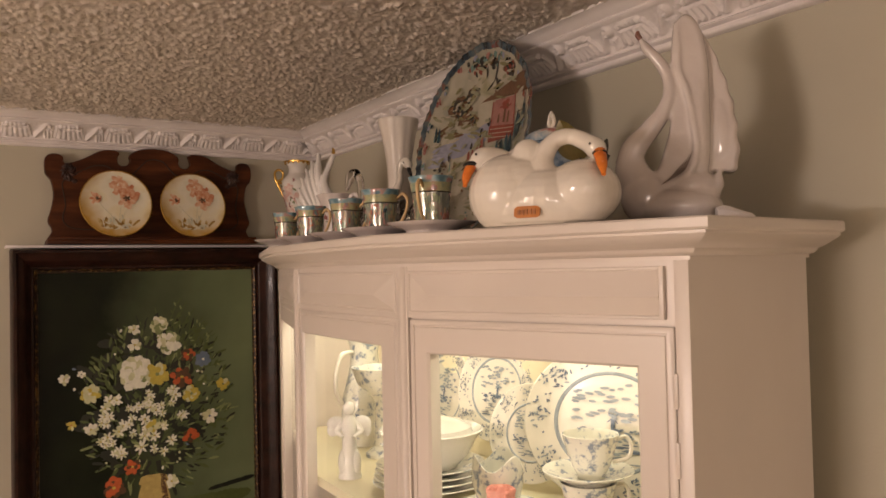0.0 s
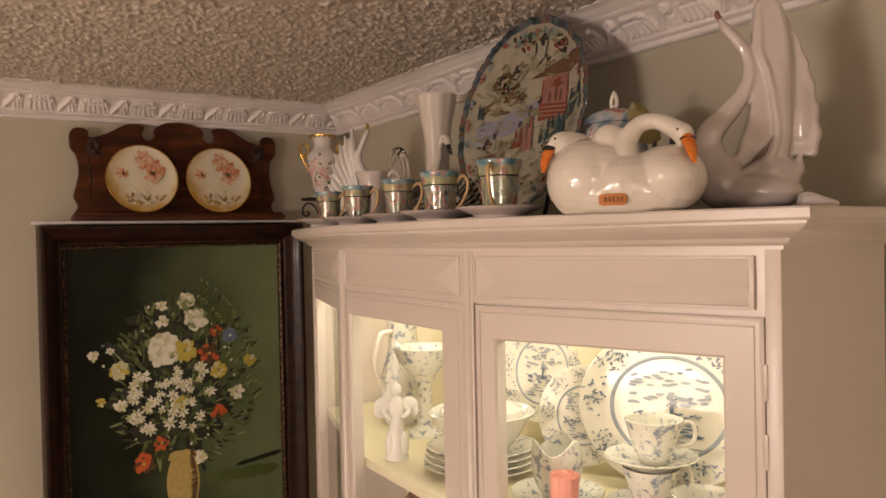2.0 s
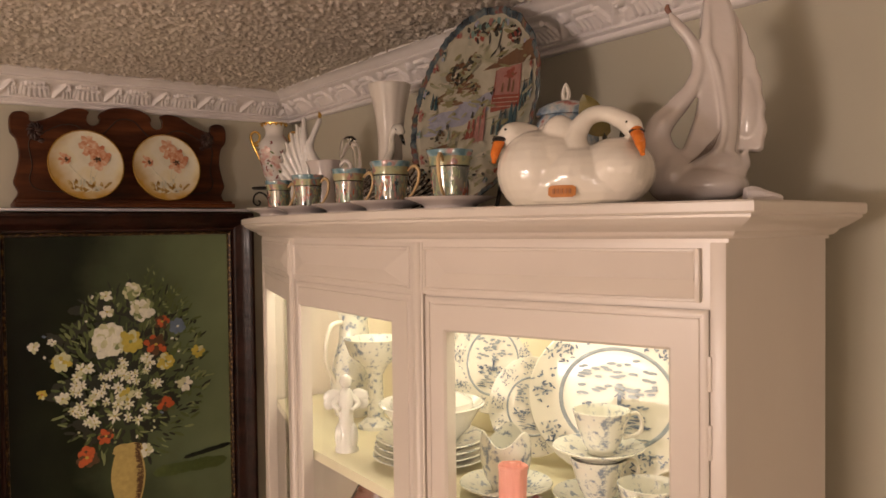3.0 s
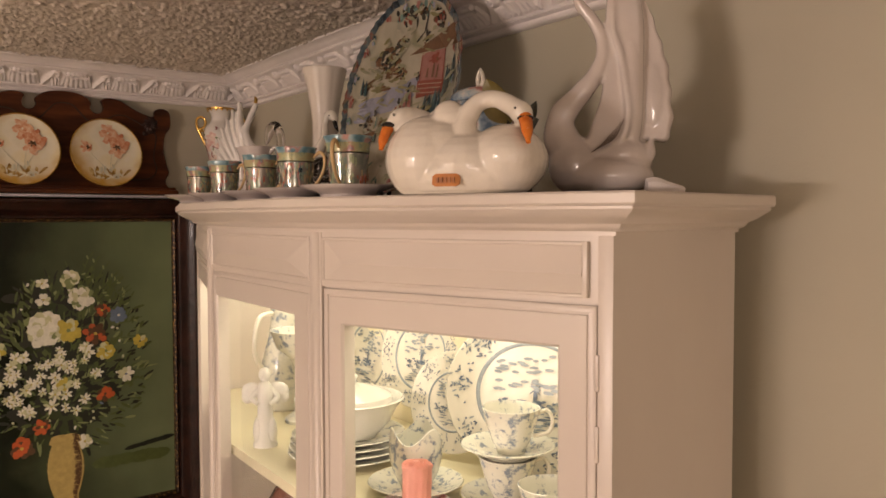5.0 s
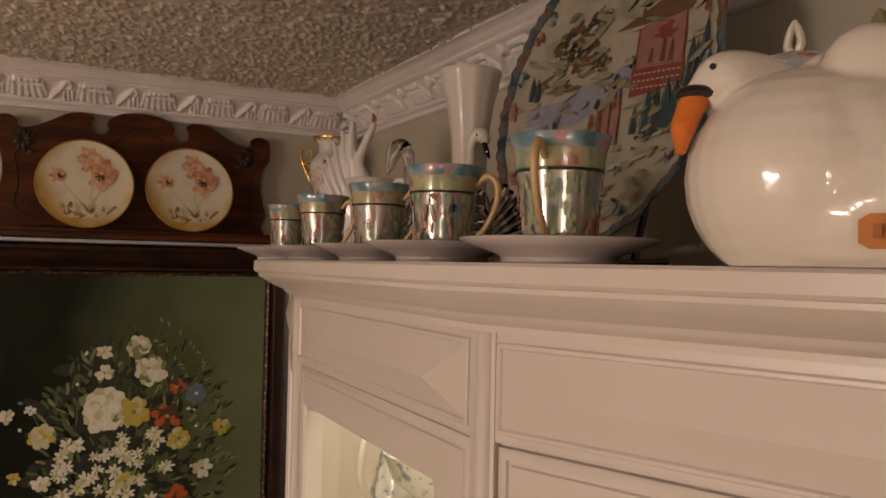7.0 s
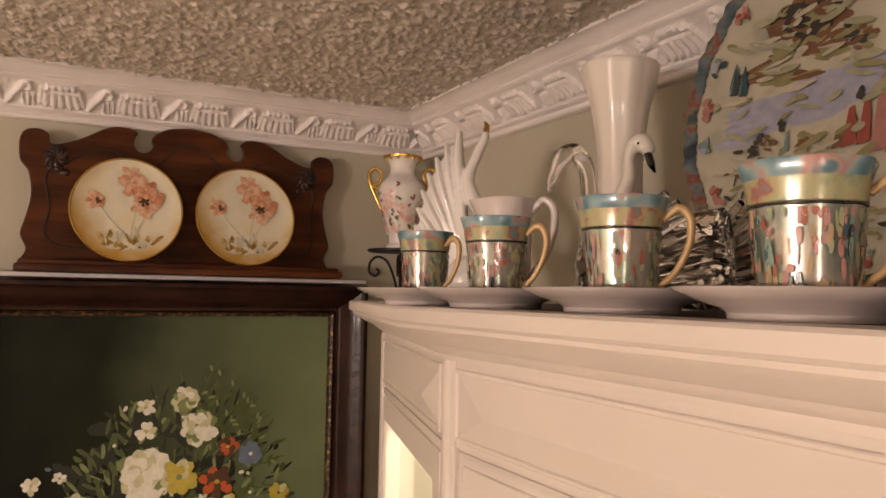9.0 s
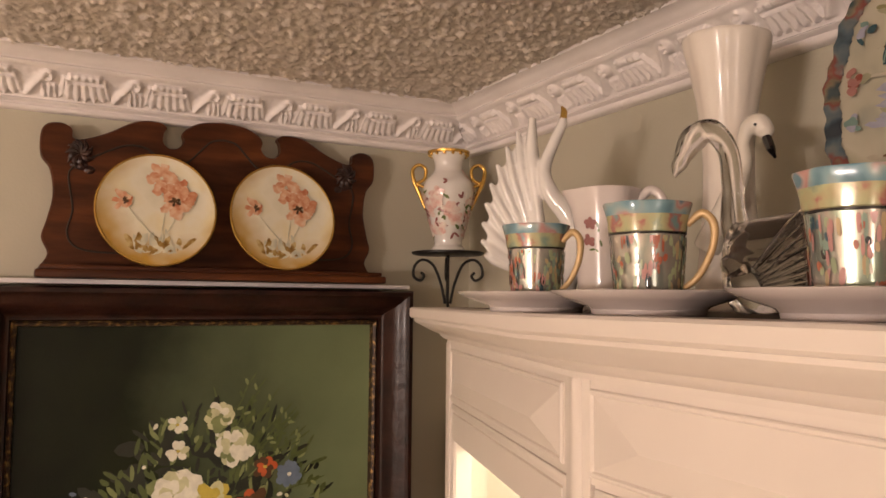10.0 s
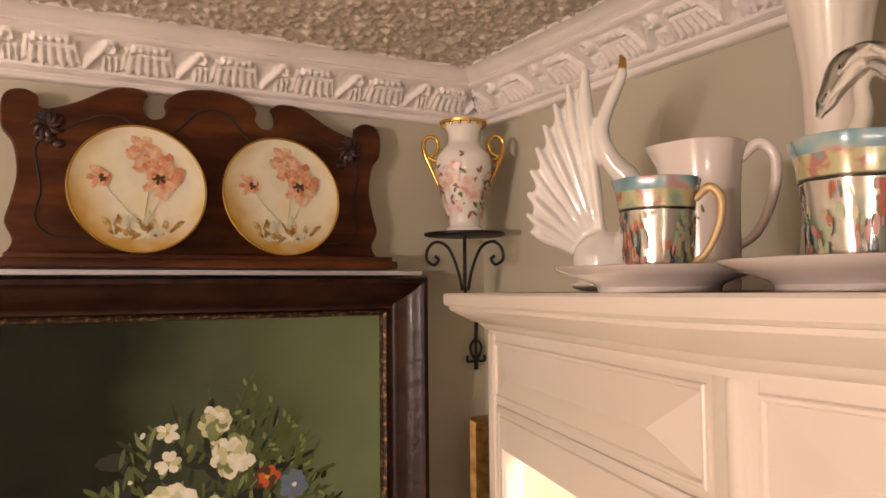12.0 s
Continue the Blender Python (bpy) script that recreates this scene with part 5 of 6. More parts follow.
for u, v, h in ((0.070, 0.018, 0.016), (0.086, 0.016, 0.032), (0.097, 0.014, 0.022)):
    slab("umber", [(u - 0.003, v), (u + 0.003, v), (u + 0.0016, v + h), (u - 0.0014, v + h * 0.9)])
# dark cypresses in front of it
for u, v, h in ((0.127, -0.022, 0.054), (0.146, 0.000, 0.044), (0.101, -0.060, 0.058), (0.112, -0.050, 0.046), (0.076, -0.056, 0.046), (0.088, -0.060, 0.050), (0.060, -0.054, 0.030), (0.136, -0.010, 0.036), (-0.126, 0.012, 0.032), (-0.117, 0.010, 0.030)):
    w = h * 0.15
    slab("dark_pine", [(u - 0.8 * w, v), (u + 0.8 * w, v), (u + w, v + 0.25 * h), (u + 0.5 * w, v + 0.70 * h), (u, v + h), (u - 0.6 * w, v + 0.62 * h), (u - w, v + 0.22 * h)])
    slab("ink_tree", [(u, v), (u + 0.7 * w, v), (u + 0.7 * w, v + 0.3 * h), (u, v + 0.8 * h)])
    slab("jade", [(u - 0.9 * w, v + 0.05 * h), (u - 0.6 * w, v + 0.05 * h), (u - 0.2 * w, v + 0.75 * h), (u - 0.4 * w, v + 0.6 * h)])
# robes by the water and a bench
for key, u, v, h, wd in (("rose_wall", 0.018, -0.064, 0.064, 0.012), ("rose_wall", 0.032, -0.066, 0.066, 0.014), ("rust", -0.006, -0.056, 0.034, 0.012), ("rust", 0.006, -0.056, 0.042, 0.010), ("rust", 0.029, -0.024, 0.022, 0.006), ("umber", -0.016, -0.056, 0.016, 0.008), ("moss", -0.066, -0.080, 0.034, 0.013), ("jade", -0.063, -0.078, 0.046, 0.007), ("umber", -0.070, -0.078, 0.020, 0.006)):
    slab(key, [(u - wd * 0.55, v), (u + wd * 0.55, v + 0.002), (u + wd * 0.42, v + 0.55 * h), (u + wd * 0.12, v + h), (u - wd * 0.22, v + 0.94 * h), (u - wd * 0.34, v + 0.5 * h)])
for u, v in ((-0.074, -0.028), (0.000, -0.016), (0.022, 0.004), (0.042, 0.022)):
    clump(("ink_tree",), u, v, 0.004, 0.005, 5, 0.008, 0.005, 1.5)
slab("umber", [(-0.112, -0.066), (-0.062, -0.058), (-0.054, -0.064), (-0.100, -0.073)])
for u, v in ((-0.110, -0.066), (-0.100, -0.073), (-0.058, -0.064)):
    slab("ink_tree", [(u, v), (u + 0.0016, v), (u + 0.0016, v - 0.016), (u, v - 0.016)])
clump(("umber", "ink_tree", "moss"), -0.090, -0.040, 0.016, 0.006, 14, 0.008, 0.005)
clump(("umber", "moss"), -0.048, -0.046, 0.010, 0.008, 12, 0.008, 0.005)
# mossy washes and leaf sprays all over the ground
for i in range(170):
    a, r = rng.uniform(0, 6.28), 0.152 * math.sqrt(rng.random())
    u, v = r * math.cos(a), r * math.sin(a)
    if 0.04 < u < 0.12 and -0.02 < v < 0.06:
        continue
    enamel(rng.choice(("pale_moss", "pale_moss", "pale_glaze", "moss")), u, v, rng.uniform(-0.5, 0.5), rng.uniform(0.010, 0.034), rng.uniform(0.003, 0.008))
# sparse marks on the pale foreground
for i in range(46):
    a, r = rng.uniform(3.5, 6.1), 0.155 * math.sqrt(rng.uniform(0.25, 1))
    enamel(rng.choice(("moss", "umber", "jade", "ink_tree")), r * math.cos(a), r * math.sin(a), rng.uniform(-0.6, 0.6), rng.uniform(0.004, 0.014), rng.uniform(0.002, 0.005))
# flower heads round the border
for i in range(22):
    a = 6.283 * i / 22 + rng.uniform(-0.08, 0.08)
    clump(("rust", "rose_wall", "rose_wall") if i % 2 else ("jade", "lake", "dark_pine"), 0.1555 * math.cos(a), 0.1555 * math.sin(a), 0.007, 0.006, 9, 0.008, 0.006, 1.5)
for k, (b, m_) in SCENE.items():
    tagged(part(k + "_painting", b, m_, platter, smooth=0), kind="stuff")
stand = thing("plate_stand", pose(0.778, 1.140, T), "black plate stand that holds the platter", "stand")
for y in (-0.05, 0.05):
    bm = bmesh.new()
    tube(bm, [(-0.060, y, 0.022), (-0.052, y, 0.006), (-0.03, y, 0.004), (0.03, y, 0.004), (0.062, y, 0.006)], 0.004, n=8)
    tube(bm, [(0.018, y, 0.005), (0.034, y, 0.07), (0.046, y, 0.16)], 0.004, n=8)
    part("leg", bm, BLACK, stand)
bm = bmesh.new()
tube(bm, [(0.034, -0.05, 0.07), (0.034, 0.05, 0.07)], 0.0035, n=8)
part("cross_bar", bm, BLACK, stand)

# covered jar behind the planter
jar = thing("ginger_jar", pose(0.735, 0.862, T), "small covered jar painted blue and rose", "jar")
JARM = material("blue_rose_jar_paint", [(0.33, (0.10, 0.16, 0.24)), (0.45, (0.36, 0.44, 0.50)), (0.52, (0.62, 0.60, 0.56)), (0.60, (0.48, 0.16, 0.14)), (0.68, (0.30, 0.36, 0.34))], 0.18, coat=0.5, grain=(38, 3, (1, 1, 1)))
bm = bmesh.new()
lathe(bm, [(0.024, 0.0), (0.029, 0.0), (0.030, 0.006), (0.040, 0.05), (0.046, 0.09), (0.045, 0.112), (0.038, 0.126), (0.034, 0.130), (0.001, 0.130)], 40)
part("body", bm, JARM, jar)
bm = bmesh.new()
lathe(bm, [(0.001, 0.1302), (0.041, 0.1302), (0.0425, 0.133), (0.040, 0.139), (0.031, 0.1455), (0.019, 0.150), (0.012, 0.1515), (0.001, 0.152)], 40)
lid = part("lid", bm, JARM, jar)
bm = bmesh.new()
tube(bm, [(0, 0, 0.150), (0, 0.0055, 0.158), (0, 0.0035, 0.168), (0, 0, 0.1755)], [0.0030, 0.0030, 0.0028, 0.0018], n=8)
tube(bm, [(0, 0, 0.150), (0, -0.0055, 0.158), (0, -0.0035, 0.168), (0, 0, 0.1755)], [0.0030, 0.0030, 0.0028, 0.0018], n=8)
part("finial", bm, IVORY, lid, "cream looped finial")

# white fan-tailed swan
fan = thing("fan_tailed_swan_figurine", pose(0.722, 1.645, T, 0, 0, -36), "white glazed art deco swan with fluted fan tail", "figurine")
bm = bmesh.new()
# fluted blades that overlap like a half-open fan, the tallest one flat and straight
TIPS = [(-0.006, 0.222), (-0.023, 0.207), (-0.036, 0.189), (-0.047, 0.168), (-0.055, 0.146), (-0.061, 0.123), (-0.065, 0.100), (-0.066, 0.079), (-0.062, 0.062)]
for i, (x, z) in enumerate(TIPS):
    ox, oz = 0.010 - 0.002 * i, 0.042 - 0.0012 * i
    y = 0.002 + 0.0012 * i
    w = 0.0135 if i == 0 else 0.0092
    tube(bm, [(ox, y, oz), (ox * 0.7 + x * 0.3 - 0.004, y, oz * 0.62 + z * 0.38), (ox * 0.32 + x * 0.68 - 0.005, y, oz * 0.26 + z * 0.74), (x, y, z)], [0.0050, w * 0.80, w, w * 0.55], n=14, flat=0.62, up=(0, 1, 0))
shell = [(0.012, 0.040)] + [(x * 0.93 + 0.002, z * 0.95 + 0.002) for x, z in TIPS]
skin(bm, [[(x, 0.004, z) for x, z in shell], [(x, 0.011, z) for x, z in shell]])
ball(bm, (0.012, 0.0, 0.030), (0.034, 0.024, 0.030), 18)
tube(bm, [(0.018, -0.004, 0.030), (0.040, -0.006, 0.052), (0.046, -0.008, 0.082), (0.034, -0.008, 0.108), (0.016, -0.008, 0.130), (0.008, -0.008, 0.158), (0.018, -0.008, 0.188), (0.028, -0.008, 0.210), (0.030, -0.008, 0.222)], [0.020, 0.019, 0.016, 0.0125, 0.010, 0.0078, 0.0068, 0.006, 0.0035], n=14)
ball(bm, (0.010, 0, 0.006), (0.034, 0.026, 0.008), 16)
for v in bm.verts:
    v.co.z = max(v.co.z, 0.0)
fused("body", bm, WHITE, fan, voxel=0.0019, passes=3)
bm = bmesh.new()
tube(bm, [(0.0295, -0.008, 0.217), (0.0305, -0.008, 0.226), (0.028, -0.008, 0.232)], [0.0042, 0.0038, 0.0015], n=8)
part("beak", bm, GOLD, fan, "gold beak")

# fluted vase with a swan's neck
VASEGLAZE = material("cream_lustre_glaze", [(0.3, (0.72, 0.65, 0.57)), (0.7, (0.79, 0.73, 0.65))], 0.34, coat=0.22, bump=(40, 0.05, 0.002))
fluted = thing("swan_neck_vase", pose(0.812, 1.445, T), "tall white fluted vase with a swan's head", "vase")
FV = [(0.026, 0.0), (0.036, 0.0), (0.037, 0.010), (0.033, 0.03), (0.029, 0.07), (0.026, 0.11), (0.0255, 0.150), (0.028, 0.185), (0.034, 0.222), (0.041, 0.252), (0.0445, 0.268), (0.043, 0.270), (0.039, 0.255), (0.030, 0.215), (0.022, 0.15), (0.001, 0.14)]
bm = bmesh.new()
lathe(bm, [(p.x, p.z) for p in bezier([(r, 0, z) for r, z in FV], 3)], 80, wave=lambda a, k: 1 + 0.032 * abs(math.cos(a * 5)) * (0.25 + 0.75 * math.sin(min(1, k * 1.45) * 1.57)) - 0.03, sy=0.94)
part("body", bm, VASEGLAZE, fluted, smooth=60)
bm = bmesh.new()
tube(bm, [(-0.030, 0.0, 0.060), (-0.030, -0.026, 0.100), (-0.020, -0.036, 0.135), (-0.018, -0.034, 0.158), (-0.014, -0.038, 0.174), (-0.008, -0.044, 0.176), (-0.006, -0.049, 0.168), (-0.007, -0.051, 0.160)], [0.014, 0.011, 0.0075, 0.0062, 0.0078, 0.0098, 0.009, 0.004], n=14)
fused("swan_neck", bm, IVORY, fluted, "curved white swan neck and head", voxel=0.0016, passes=4)
bm = bmesh.new()
tube(bm, [(-0.007, -0.051, 0.163), (-0.005, -0.054, 0.152), (-0.001, -0.056, 0.142)], [0.0044, 0.0042, 0.0014], n=8)
part("beak", bm, BLACK, fluted, "black beak")
for c in ((-0.0165, -0.047, 0.1735), (0.0012, -0.047, 0.1735)):
    bm = bmesh.new()
    ball(bm, c, 0.0016, 8)
    part("eye", bm, BLACK, fluted, "black eye")

# small floral pitcher
pitcher = thing("floral_pitcher", pose(0.672, 1.462, T, 0, 0, -48), "white pearl china pitcher with small flower sprigs", "pitcher")
PP = [(0.020, 0.0), (0.0245, 0.0), (0.0255, 0.004), (0.0262, 0.03), (0.0265, 0.07), (0.0278, 0.094), (0.0315, 0.110), (0.0305, 0.1108), (0.0258, 0.096), (0.022, 0.05), (0.001, 0.010)]
bm = bmesh.new()
lathe(bm, PP, 48, wave=lambda a, k: 1 + (0.34 * max(0.0, -math.cos(a)) ** 10 + 0.025 * math.cos(a * 7)) * max(0, 1 - abs(k - 0.6) * 4))
part("body", bm, PEARL, pitcher)
bm = bmesh.new()
tube(bm, [(0.027, 0, 0.098), (0.040, 0, 0.109), (0.051, 0, 0.098), (0.049, 0, 0.070), (0.038, 0, 0.044), (0.024, 0, 0.032)], [0.004, 0.0044, 0.0044, 0.004, 0.0036, 0.003], n=10)
part("handle", bm, PEARL, pitcher)
spray(pitcher, PP[2:6], 5, {"green_leaves": OLIVE, "red_petals": DUSK}, 9, 0.03, 0.09, 0.0065, (4.2, 4.9), 0.0008)

# pressed glass swan
crystal = thing("crystal_swan", pose(0.652, 1.225, T, 0, 0, -84), "clear pressed glass swan dish with ribbed wings", "figurine")
bm = bmesh.new()
rings = []
for i in range(15):
    t = i / 14
    x = -0.062 + 0.128 * t
    w = 0.040 * math.sin(math.pi * (0.10 + 0.84 * t)) ** 0.6
    h = 0.030 + 0.010 * t
    rings.append([(x, w * math.cos(b) * (1 + 0.05 * math.cos(b * 14)), max(0.0, 0.034 + (h if math.sin(b) > 0 else 0.034) * math.sin(b))) for b in [k * 2 * math.pi / 40 for k in range(40)]])
skin(bm, rings)
part("body", bm, CRYSTAL, crystal, smooth=60)
for s_ in (-1, 1):
    for i in range(8):
        t = i / 7
        bm = bmesh.new()
        a = radians(2 + 46 * t)
        c, q = math.cos(a), math.sin(a)
        tube(bm, [(-0.034 + 0.02 * c, s_ * 0.040, 0.012 + 0.02 * q), (-0.034 + 0.075 * c, s_ * 0.049, 0.012 + 0.058 * q), (-0.034 + 0.128 * c, s_ * 0.042, 0.012 + 0.094 * q)], [0.004, 0.0064, 0.003], n=8, steps=5)
        part("wing_rib", bm, CRYSTAL, crystal, "ribbed glass wing")
bm = bmesh.new()
tube(bm, [(-0.050, 0, 0.030), (-0.064, 0, 0.060), (-0.066, 0, 0.092), (-0.070, 0, 0.118), (-0.084, 0, 0.134), (-0.100, 0, 0.130), (-0.112, 0, 0.114), (-0.118, 0, 0.104)], [0.014, 0.0095, 0.0075, 0.0072, 0.0085, 0.010, 0.006, 0.002], n=12)
part("neck", bm, CRYSTAL, crystal, "curved glass neck and head")

# ---- china inside the cabinet ----
SH = 1.6193


def turned(name, m, prof, mat, label, category, n=40, group="", wave=None, sx=1.0):
    t_ = thing(name, m, label, category, group)
    b = bmesh.new()
    lathe(b, prof, n, wave=wave, sx=sx)
    part("body", b, mat, t_)
    return t_


def dish_profile(r, deep=0.12):
    return [(0.001, 0.0), (r * 0.55, 0.0), (r * 0.58, 0.002), (r * 0.62, 0.003), (r * 0.97, r * deep), (r, r * deep + 0.0012), (r * 0.985, r * deep + 0.0026), (r * 0.62, 0.0065), (r * 0.4, 0.005), (0.001, 0.005)]


INK = plain("blue_transfer_ink", (0.15, 0.19, 0.27), 0.3)
PALEINK = plain("pale_blue_transfer_ink", (0.33, 0.37, 0.41), 0.3)


def windmill_plate(name, m, r, well, label, sx=1.0):
    """A standing plate with a printed ring, a flowered border and a mill by the water."""
    p = thing(name, m, label, "plate", "blue and white plates")
    b = bmesh.new()
    lathe(b, dish_profile(r, 0.10), 60, sx=sx)
    part("dish", b, IVORY, p)
    g = random.Random(int(r * 1e4))
    ink, pale = bmesh.new(), bmesh.new()
    z0 = 0.0062

    def mark(bm, u, v, a, ln, wd, z):
        vs = []
        for i in range(8):
            t = 2 * math.pi * i / 8
            q, w = ln * (0.5 - 0.5 * math.cos(t)), wd * 0.5 * math.sin(t)
            vs.append(bm.verts.new((sx * (u + q * math.cos(a) - w * math.sin(a)), v + q * math.sin(a) + w * math.cos(a), z)))
        bm.faces.new(vs)

    rim = lambda q: 0.0066 + max(0.0, q - 0.62 * r) / (0.365 * r) * (0.1 * r - 0.004)
    rings = []
    for i in range(64):
        a = 2 * math.pi * i / 64
        rings.append([(sx * q * math.cos(a), q * math.sin(a), rim(q) + h) for q, h in ((well * 0.965, 0.0), (well * 0.985, 0.0007), (well * 1.02, 0.0007), (well * 1.04, 0.0))])
    skin(pale, rings, closed=False, caps=False, loop=True)
    for k in range(9):
        a0 = 2 * math.pi * k / 9 + 0.3
        for i in range(34):
            a, q = a0 + g.gauss(0, 0.15), g.uniform(well * 1.14, r * 0.95)
            mark(ink if g.random() < 0.55 else pale, q * math.cos(a), q * math.sin(a), g.uniform(0, 6.28), r * g.uniform(0.03, 0.07), r * 0.022, rim(q) + 0.0012 + i * 0.00003)
    # mill, trees, clouds and water, in plate coordinates u right and v up
    mark(ink, 0.06 * well, -0.25 * well, 1.57, 0.46 * well, 0.075 * well, z0 + 0.0010)
    mark(ink, 0.0, -0.2 * well, 0.0, 0.2 * well, 0.12 * well, z0 + 0.0011)
    for a in (0.7, 2.3, 3.9, 5.4):
        mark(ink, 0.06 * well, 0.12 * well, a, 0.15 * well, 0.025 * well, z0 + 0.0012)
    for i in range(44):
        mark(ink if i % 3 else pale, g.uniform(-0.75, 0.45) * well, g.uniform(-0.36, -0.12) * well, g.uniform(-0.4, 0.4), g.uniform(0.06, 0.15) * well, 0.05 * well, z0 + 0.0008 + i * 0.00002)
    for i in range(44):
        mark(pale, g.uniform(-0.75, 0.6) * well, g.uniform(0.05, 0.78) * well, g.uniform(-0.2, 0.2), g.uniform(0.1, 0.22) * well, 0.06 * well, z0 + 0.0008 + i * 0.00002)
    for i in range(30):
        mark(pale if i % 3 else ink, g.uniform(-0.6, 0.4) * well, g.uniform(-0.85, -0.36) * well, 0.0, g.uniform(0.12, 0.34) * well, 0.035 * well, z0 + 0.0008 + i * 0.00002)
    tagged(part("printed_scene", ink, INK, p, "dark blue windmill print", smooth=0), kind="stuff")
    tagged(part("pale_print", pale, PALEINK, p, "pale blue ring and clouds", smooth=0), kind="stuff")
    return p


windmill_plate("windmill_plate", pose(0.852, 1.165, SH + 0.132, 80, 0, -78), 0.092, 0.058, "blue and white windmill plate standing at the back")
windmill_plate("windmill_platter", pose(0.822, 0.848, SH + 0.124, 80, 0, -66), 0.115, 0.072, "large blue and white windmill platter standing upright", 1.18)
windmill_plate("small_windmill_plate", pose(0.806, 1.010, SH + 0.086, 78, 0, -70), 0.080, 0.046, "small blue and white windmill plate standing upright")
windmill_plate("windmill_plate", pose(0.862, 1.36, SH + 0.105, 82, 0, -88), 0.098, 0.062, "blue and white windmill plate standing at the back")

TEACUP = [(0.012, 0.0), (0.019, 0.0), (0.019, 0.004), (0.025, 0.014), (0.032, 0.034), (0.0375, 0.054), (0.0385, 0.058), (0.0372, 0.0585), (0.031, 0.036), (0.022, 0.014), (0.001, 0.008)]


def teacup(m, turn):
    c = thing("transfer_teacup", m, "blue and white transfer printed teacup", "cup", "stacked teacups")
    b = bmesh.new()
    lathe(b, TEACUP, 44)
    body = part("body", b, BLUECHINA, c)
    b = bmesh.new()
    d = Vector((math.cos(radians(turn)), math.sin(radians(turn)), 0))
    tube(b, [d * r + Vector((0, 0, z)) for r, z in ((0.034, 0.050), (0.047, 0.054), (0.054, 0.042), (0.049, 0.026), (0.029, 0.020))], 0.0028, n=10)
    part("handle", b, IVORY, c)
    return c


def saucer(m, r=0.062):
    return turned("transfer_saucer", m, dish_profile(r, 0.22), BLUECHINA, "blue and white transfer printed saucer", "saucer", group="saucers")


saucer(pose(0.735, 0.805, SH))
teacup(pose(0.735, 0.805, SH + 0.0055), -35)
saucer(pose(0.735, 0.805, SH + 0.0645))
teacup(pose(0.738, 0.802, SH + 0.0702), -40)
saucer(pose(0.700, 0.690, SH), 0.058)
teacup(pose(0.700, 0.690, SH + 0.0055), 200)
saucer(pose(0.664, 0.915, SH), 0.066)
cr = thing("cream_jug", pose(0.664, 0.915, SH + 0.0057, 0, 0, 40), "white scalloped cream jug with printed sprigs on saucer", "jug")
b = bmesh.new()
lathe(b, [(0.012, 0.0), (0.020, 0.0), (0.022, 0.006), (0.031, 0.022), (0.0365, 0.045), (0.036, 0.068), (0.034, 0.082), (0.0325, 0.083), (0.034, 0.066), (0.034, 0.045), (0.022, 0.012), (0.001, 0.010)], 56)
for v in b.verts:
    if v.co.z > 0.060:
        a = math.atan2(v.co.y, v.co.x)
        k = (v.co.z - 0.060) / 0.023
        v.co.z += k * (0.010 * math.cos(3 * a) - 0.006)
        v.co.x *= 1 + 0.10 * k
part("body", b, BLUECHINA, cr)
candle = thing("pink_candle", pose(0.622, 0.852, SH), "pink rose shaped candle on a small saucer", "candle")
b = bmesh.new()
lathe(b, [(0.001, 0.0), (0.034, 0.0), (0.046, 0.010), (0.0465, 0.012), (0.034, 0.004), (0.001, 0.003)], 40)
part("saucer", b, ROSECHINA, candle, "rose sprigged saucer")
b = bmesh.new()
lathe(b, [(0.017, 0.0035), (0.018, 0.006), (0.0178, 0.020), (0.0185, 0.038), (0.0190, 0.056), (0.0200, 0.061), (0.0185, 0.0635), (0.0150, 0.060), (0.0135, 0.0640), (0.0110, 0.0605), (0.0085, 0.0650), (0.0060, 0.062), (0.0035, 0.066), (0.001, 0.066)], 72, wave=lambda a, k: 1 + (0.03 + 0.06 * k) * math.cos(a * 5 + 9 * k) + 0.02 * math.cos(a * 13 - 5 * k))
part("wax", b, PINKWAX, candle)
# tureen on a pile of plates
for k in range(4):
    turned("dinner_plate", pose(0.668, 1.105, SH + k * 0.0095, 0, 0, 40 * k), dish_profile(0.094 - 0.002 * k, 0.14), BLUECHINA, "white dinner plate with blue edge in a pile", "plate", 56, "piled plates")
tureen = thing("covered_tureen", pose(0.672, 1.108, SH + 0.0345), "white china tureen with wide rim on a pile of plates", "tureen")
b = bmesh.new()
lathe(b, [(0.03, 0.0), (0.042, 0.0), (0.044, 0.004), (0.062, 0.022), (0.074, 0.045), (0.084, 0.058), (0.086, 0.060), (0.083, 0.0615), (0.07, 0.046), (0.04, 0.01), (0.001, 0.008)], 56)
part("bowl", b, WHITE, tureen)
b = bmesh.new()
lathe(b, [(0.001, 0.056), (0.068, 0.056), (0.066, 0.064), (0.046, 0.074), (0.02, 0.080), (0.011, 0.082), (0.010, 0.088), (0.013, 0.093), (0.008, 0.098), (0.001, 0.099)], 48)
part("lid", b, WHITE, tureen)
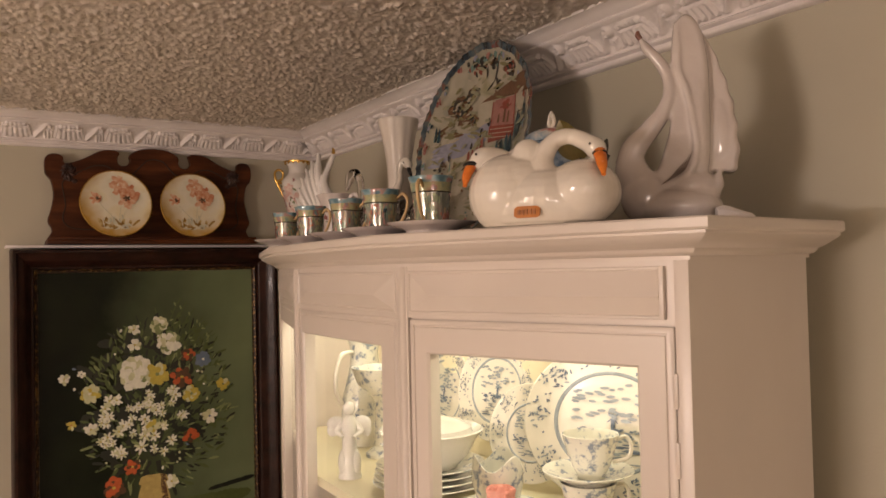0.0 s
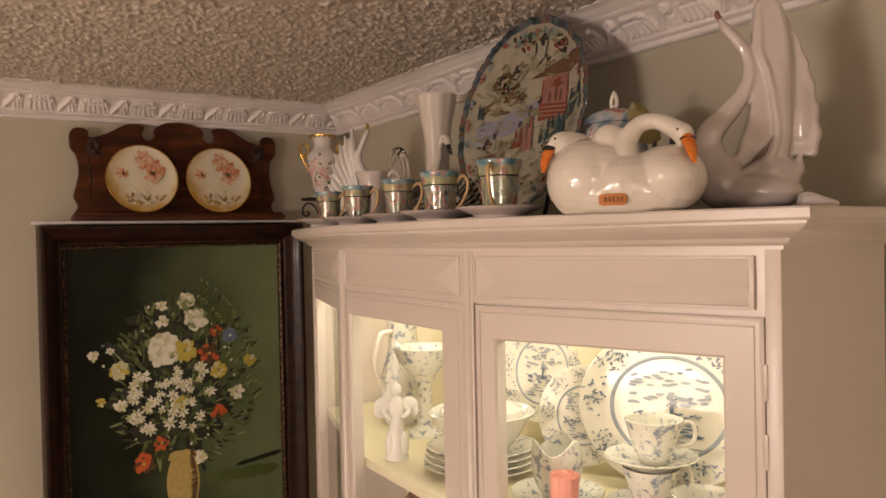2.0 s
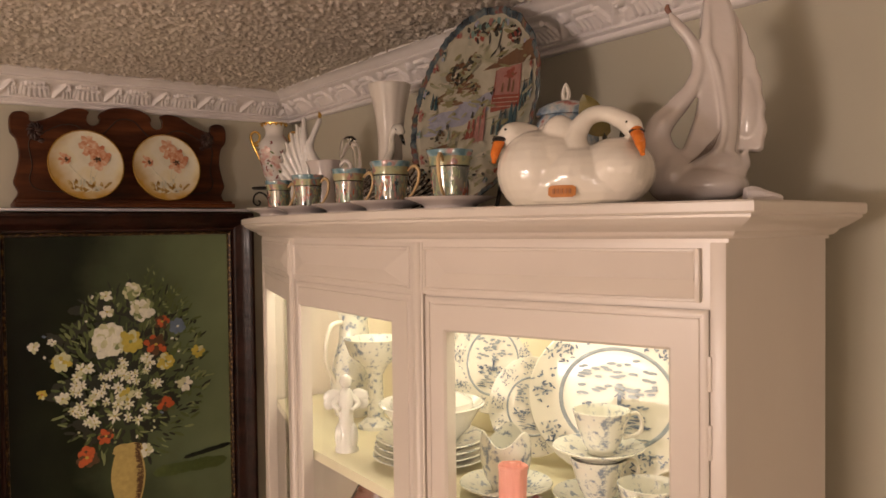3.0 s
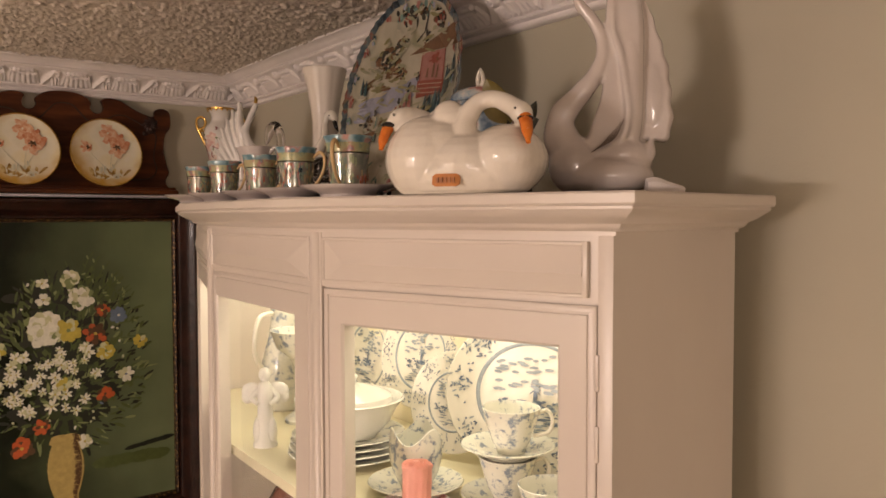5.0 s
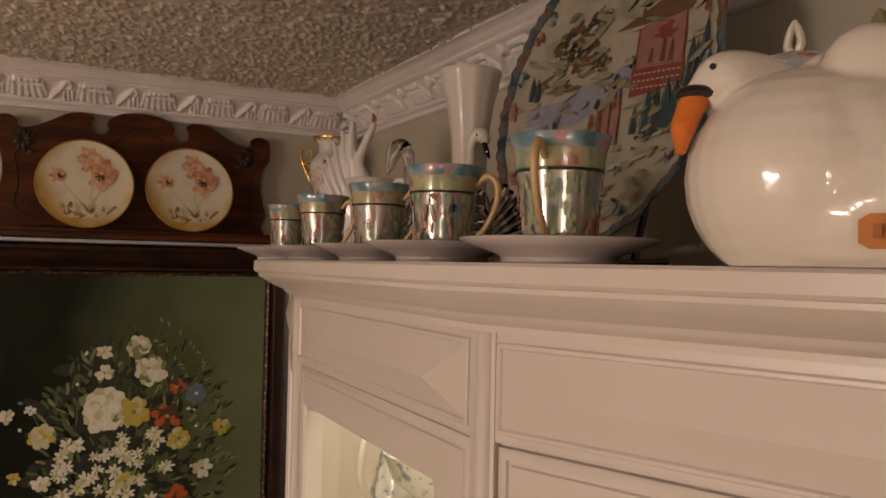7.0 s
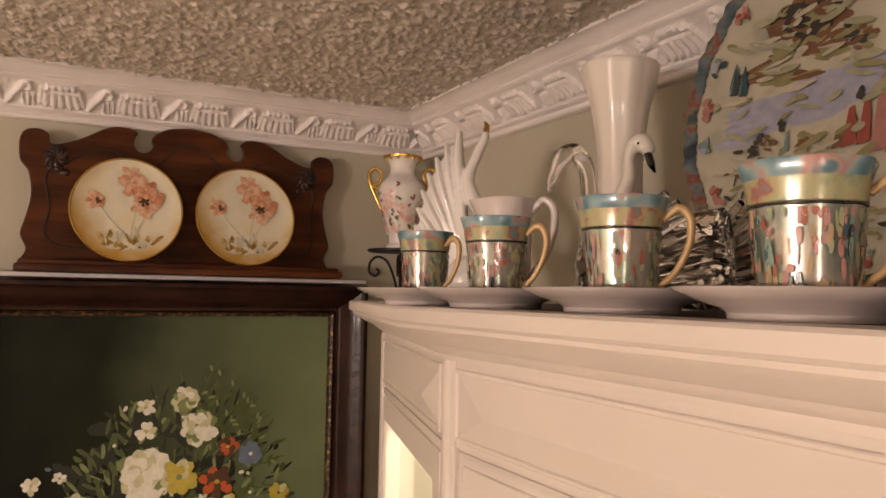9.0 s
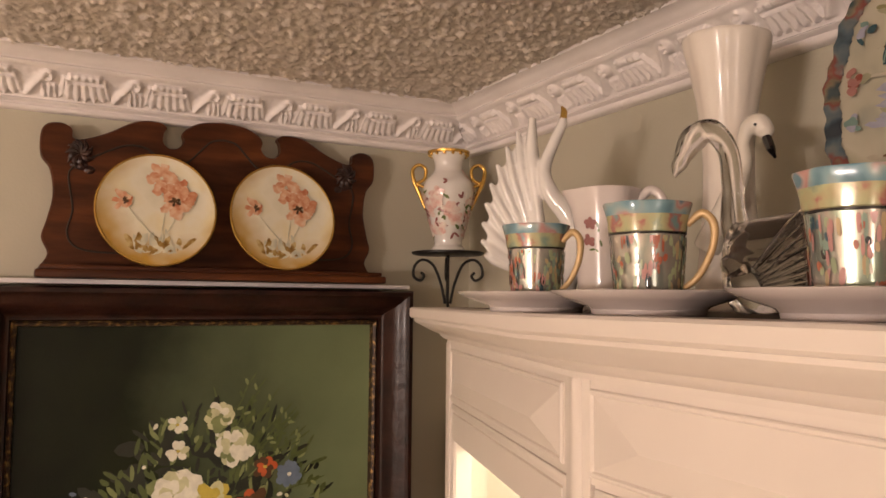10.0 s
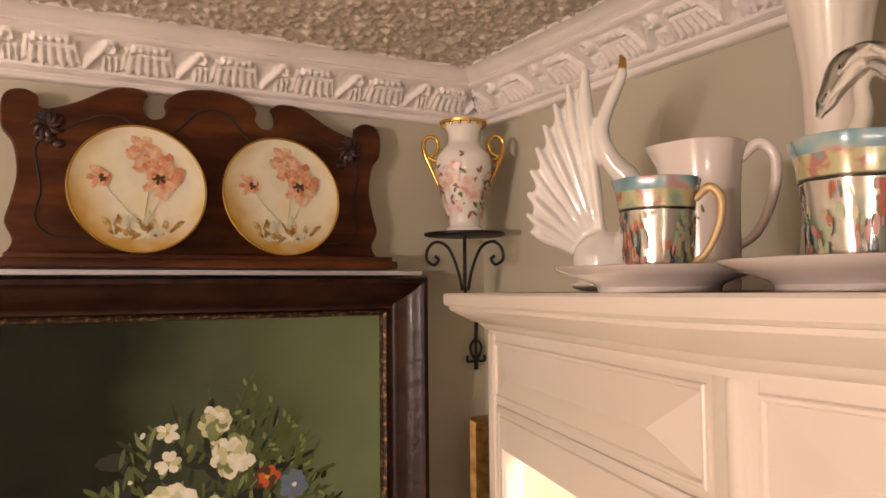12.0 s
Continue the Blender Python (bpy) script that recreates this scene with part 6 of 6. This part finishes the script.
# sugar bowl and high bowl further in
turned("pedestal_bowl", pose(0.712, 1.350, SH), [(0.02, 0.0), (0.034, 0.0), (0.034, 0.006), (0.016, 0.02), (0.014, 0.10), (0.024, 0.118), (0.048, 0.138), (0.058, 0.165), (0.0595, 0.170), (0.056, 0.169), (0.03, 0.13), (0.001, 0.122)], BLUECHINA, "blue printed pedestal bowl at the back of the shelf", "bowl")
jug = thing("tall_jug", pose(0.735, 1.470, SH), "tall cream coffee pot with printed sprigs", "jug")
b = bmesh.new()
lathe(b, [(0.03, 0.0), (0.04, 0.0), (0.05, 0.04), (0.048, 0.09), (0.032, 0.15), (0.028, 0.19), (0.034, 0.215), (0.032, 0.215), (0.001, 0.20)], 40)
part("body", b, BLUECHINA, jug)
b = bmesh.new()
tube(b, [(-0.03, -0.005, 0.19), (-0.06, -0.01, 0.18), (-0.07, -0.01, 0.12), (-0.046, -0.005, 0.07)], 0.005, n=10)
part("handle", b, IVORY, jug)
# plain white figurine
b = bmesh.new()
lathe(b, [(0.001, 0.0), (0.024, 0.0), (0.024, 0.006), (0.019, 0.012), (0.016, 0.05), (0.014, 0.085), (0.017, 0.105), (0.012, 0.122), (0.007, 0.128), (0.001, 0.13)], 20)
ball(b, (0, 0, 0.141), (0.0125, 0.0125, 0.0145), 16)
for s_ in (-1, 1):
    tube(b, [(s_ * 0.012, 0, 0.112), (s_ * 0.024, -0.004, 0.096), (s_ * 0.012, -0.016, 0.086)], [0.006, 0.006, 0.004], n=8)
    ball(b, (s_ * 0.026, 0.006, 0.108), (0.020, 0.006, 0.017), 12)
    ball(b, (s_ * 0.034, 0.006, 0.096), (0.012, 0.005, 0.014), 12)
    ball(b, (s_ * 0.012, -0.004, 0.03), (0.012, 0.012, 0.03), 12)
fig = part("white_figurine", b, WHITE, at=pose(0.590, 1.244, SH, 0, 0, -30) @ Matrix.Scale(0.84, 4))
tagged(fig, "plain white porcelain figurine on the cabinet shelf", "figurine")
# brown-red china on the shelf below
for x, y in ((0.665, 1.235), (0.70, 1.09), (0.72, 0.90)):
    turned("brown_jar", pose(x, y, 1.2663), [(0.05, 0.0), (0.066, 0.0), (0.078, 0.08), (0.080, 0.18), (0.070, 0.25), (0.05, 0.285), (0.052, 0.300), (0.001, 0.300)], BROWNRED, "red-brown patterned china jar on the lower shelf", "jar", group="jars on the lower shelf")
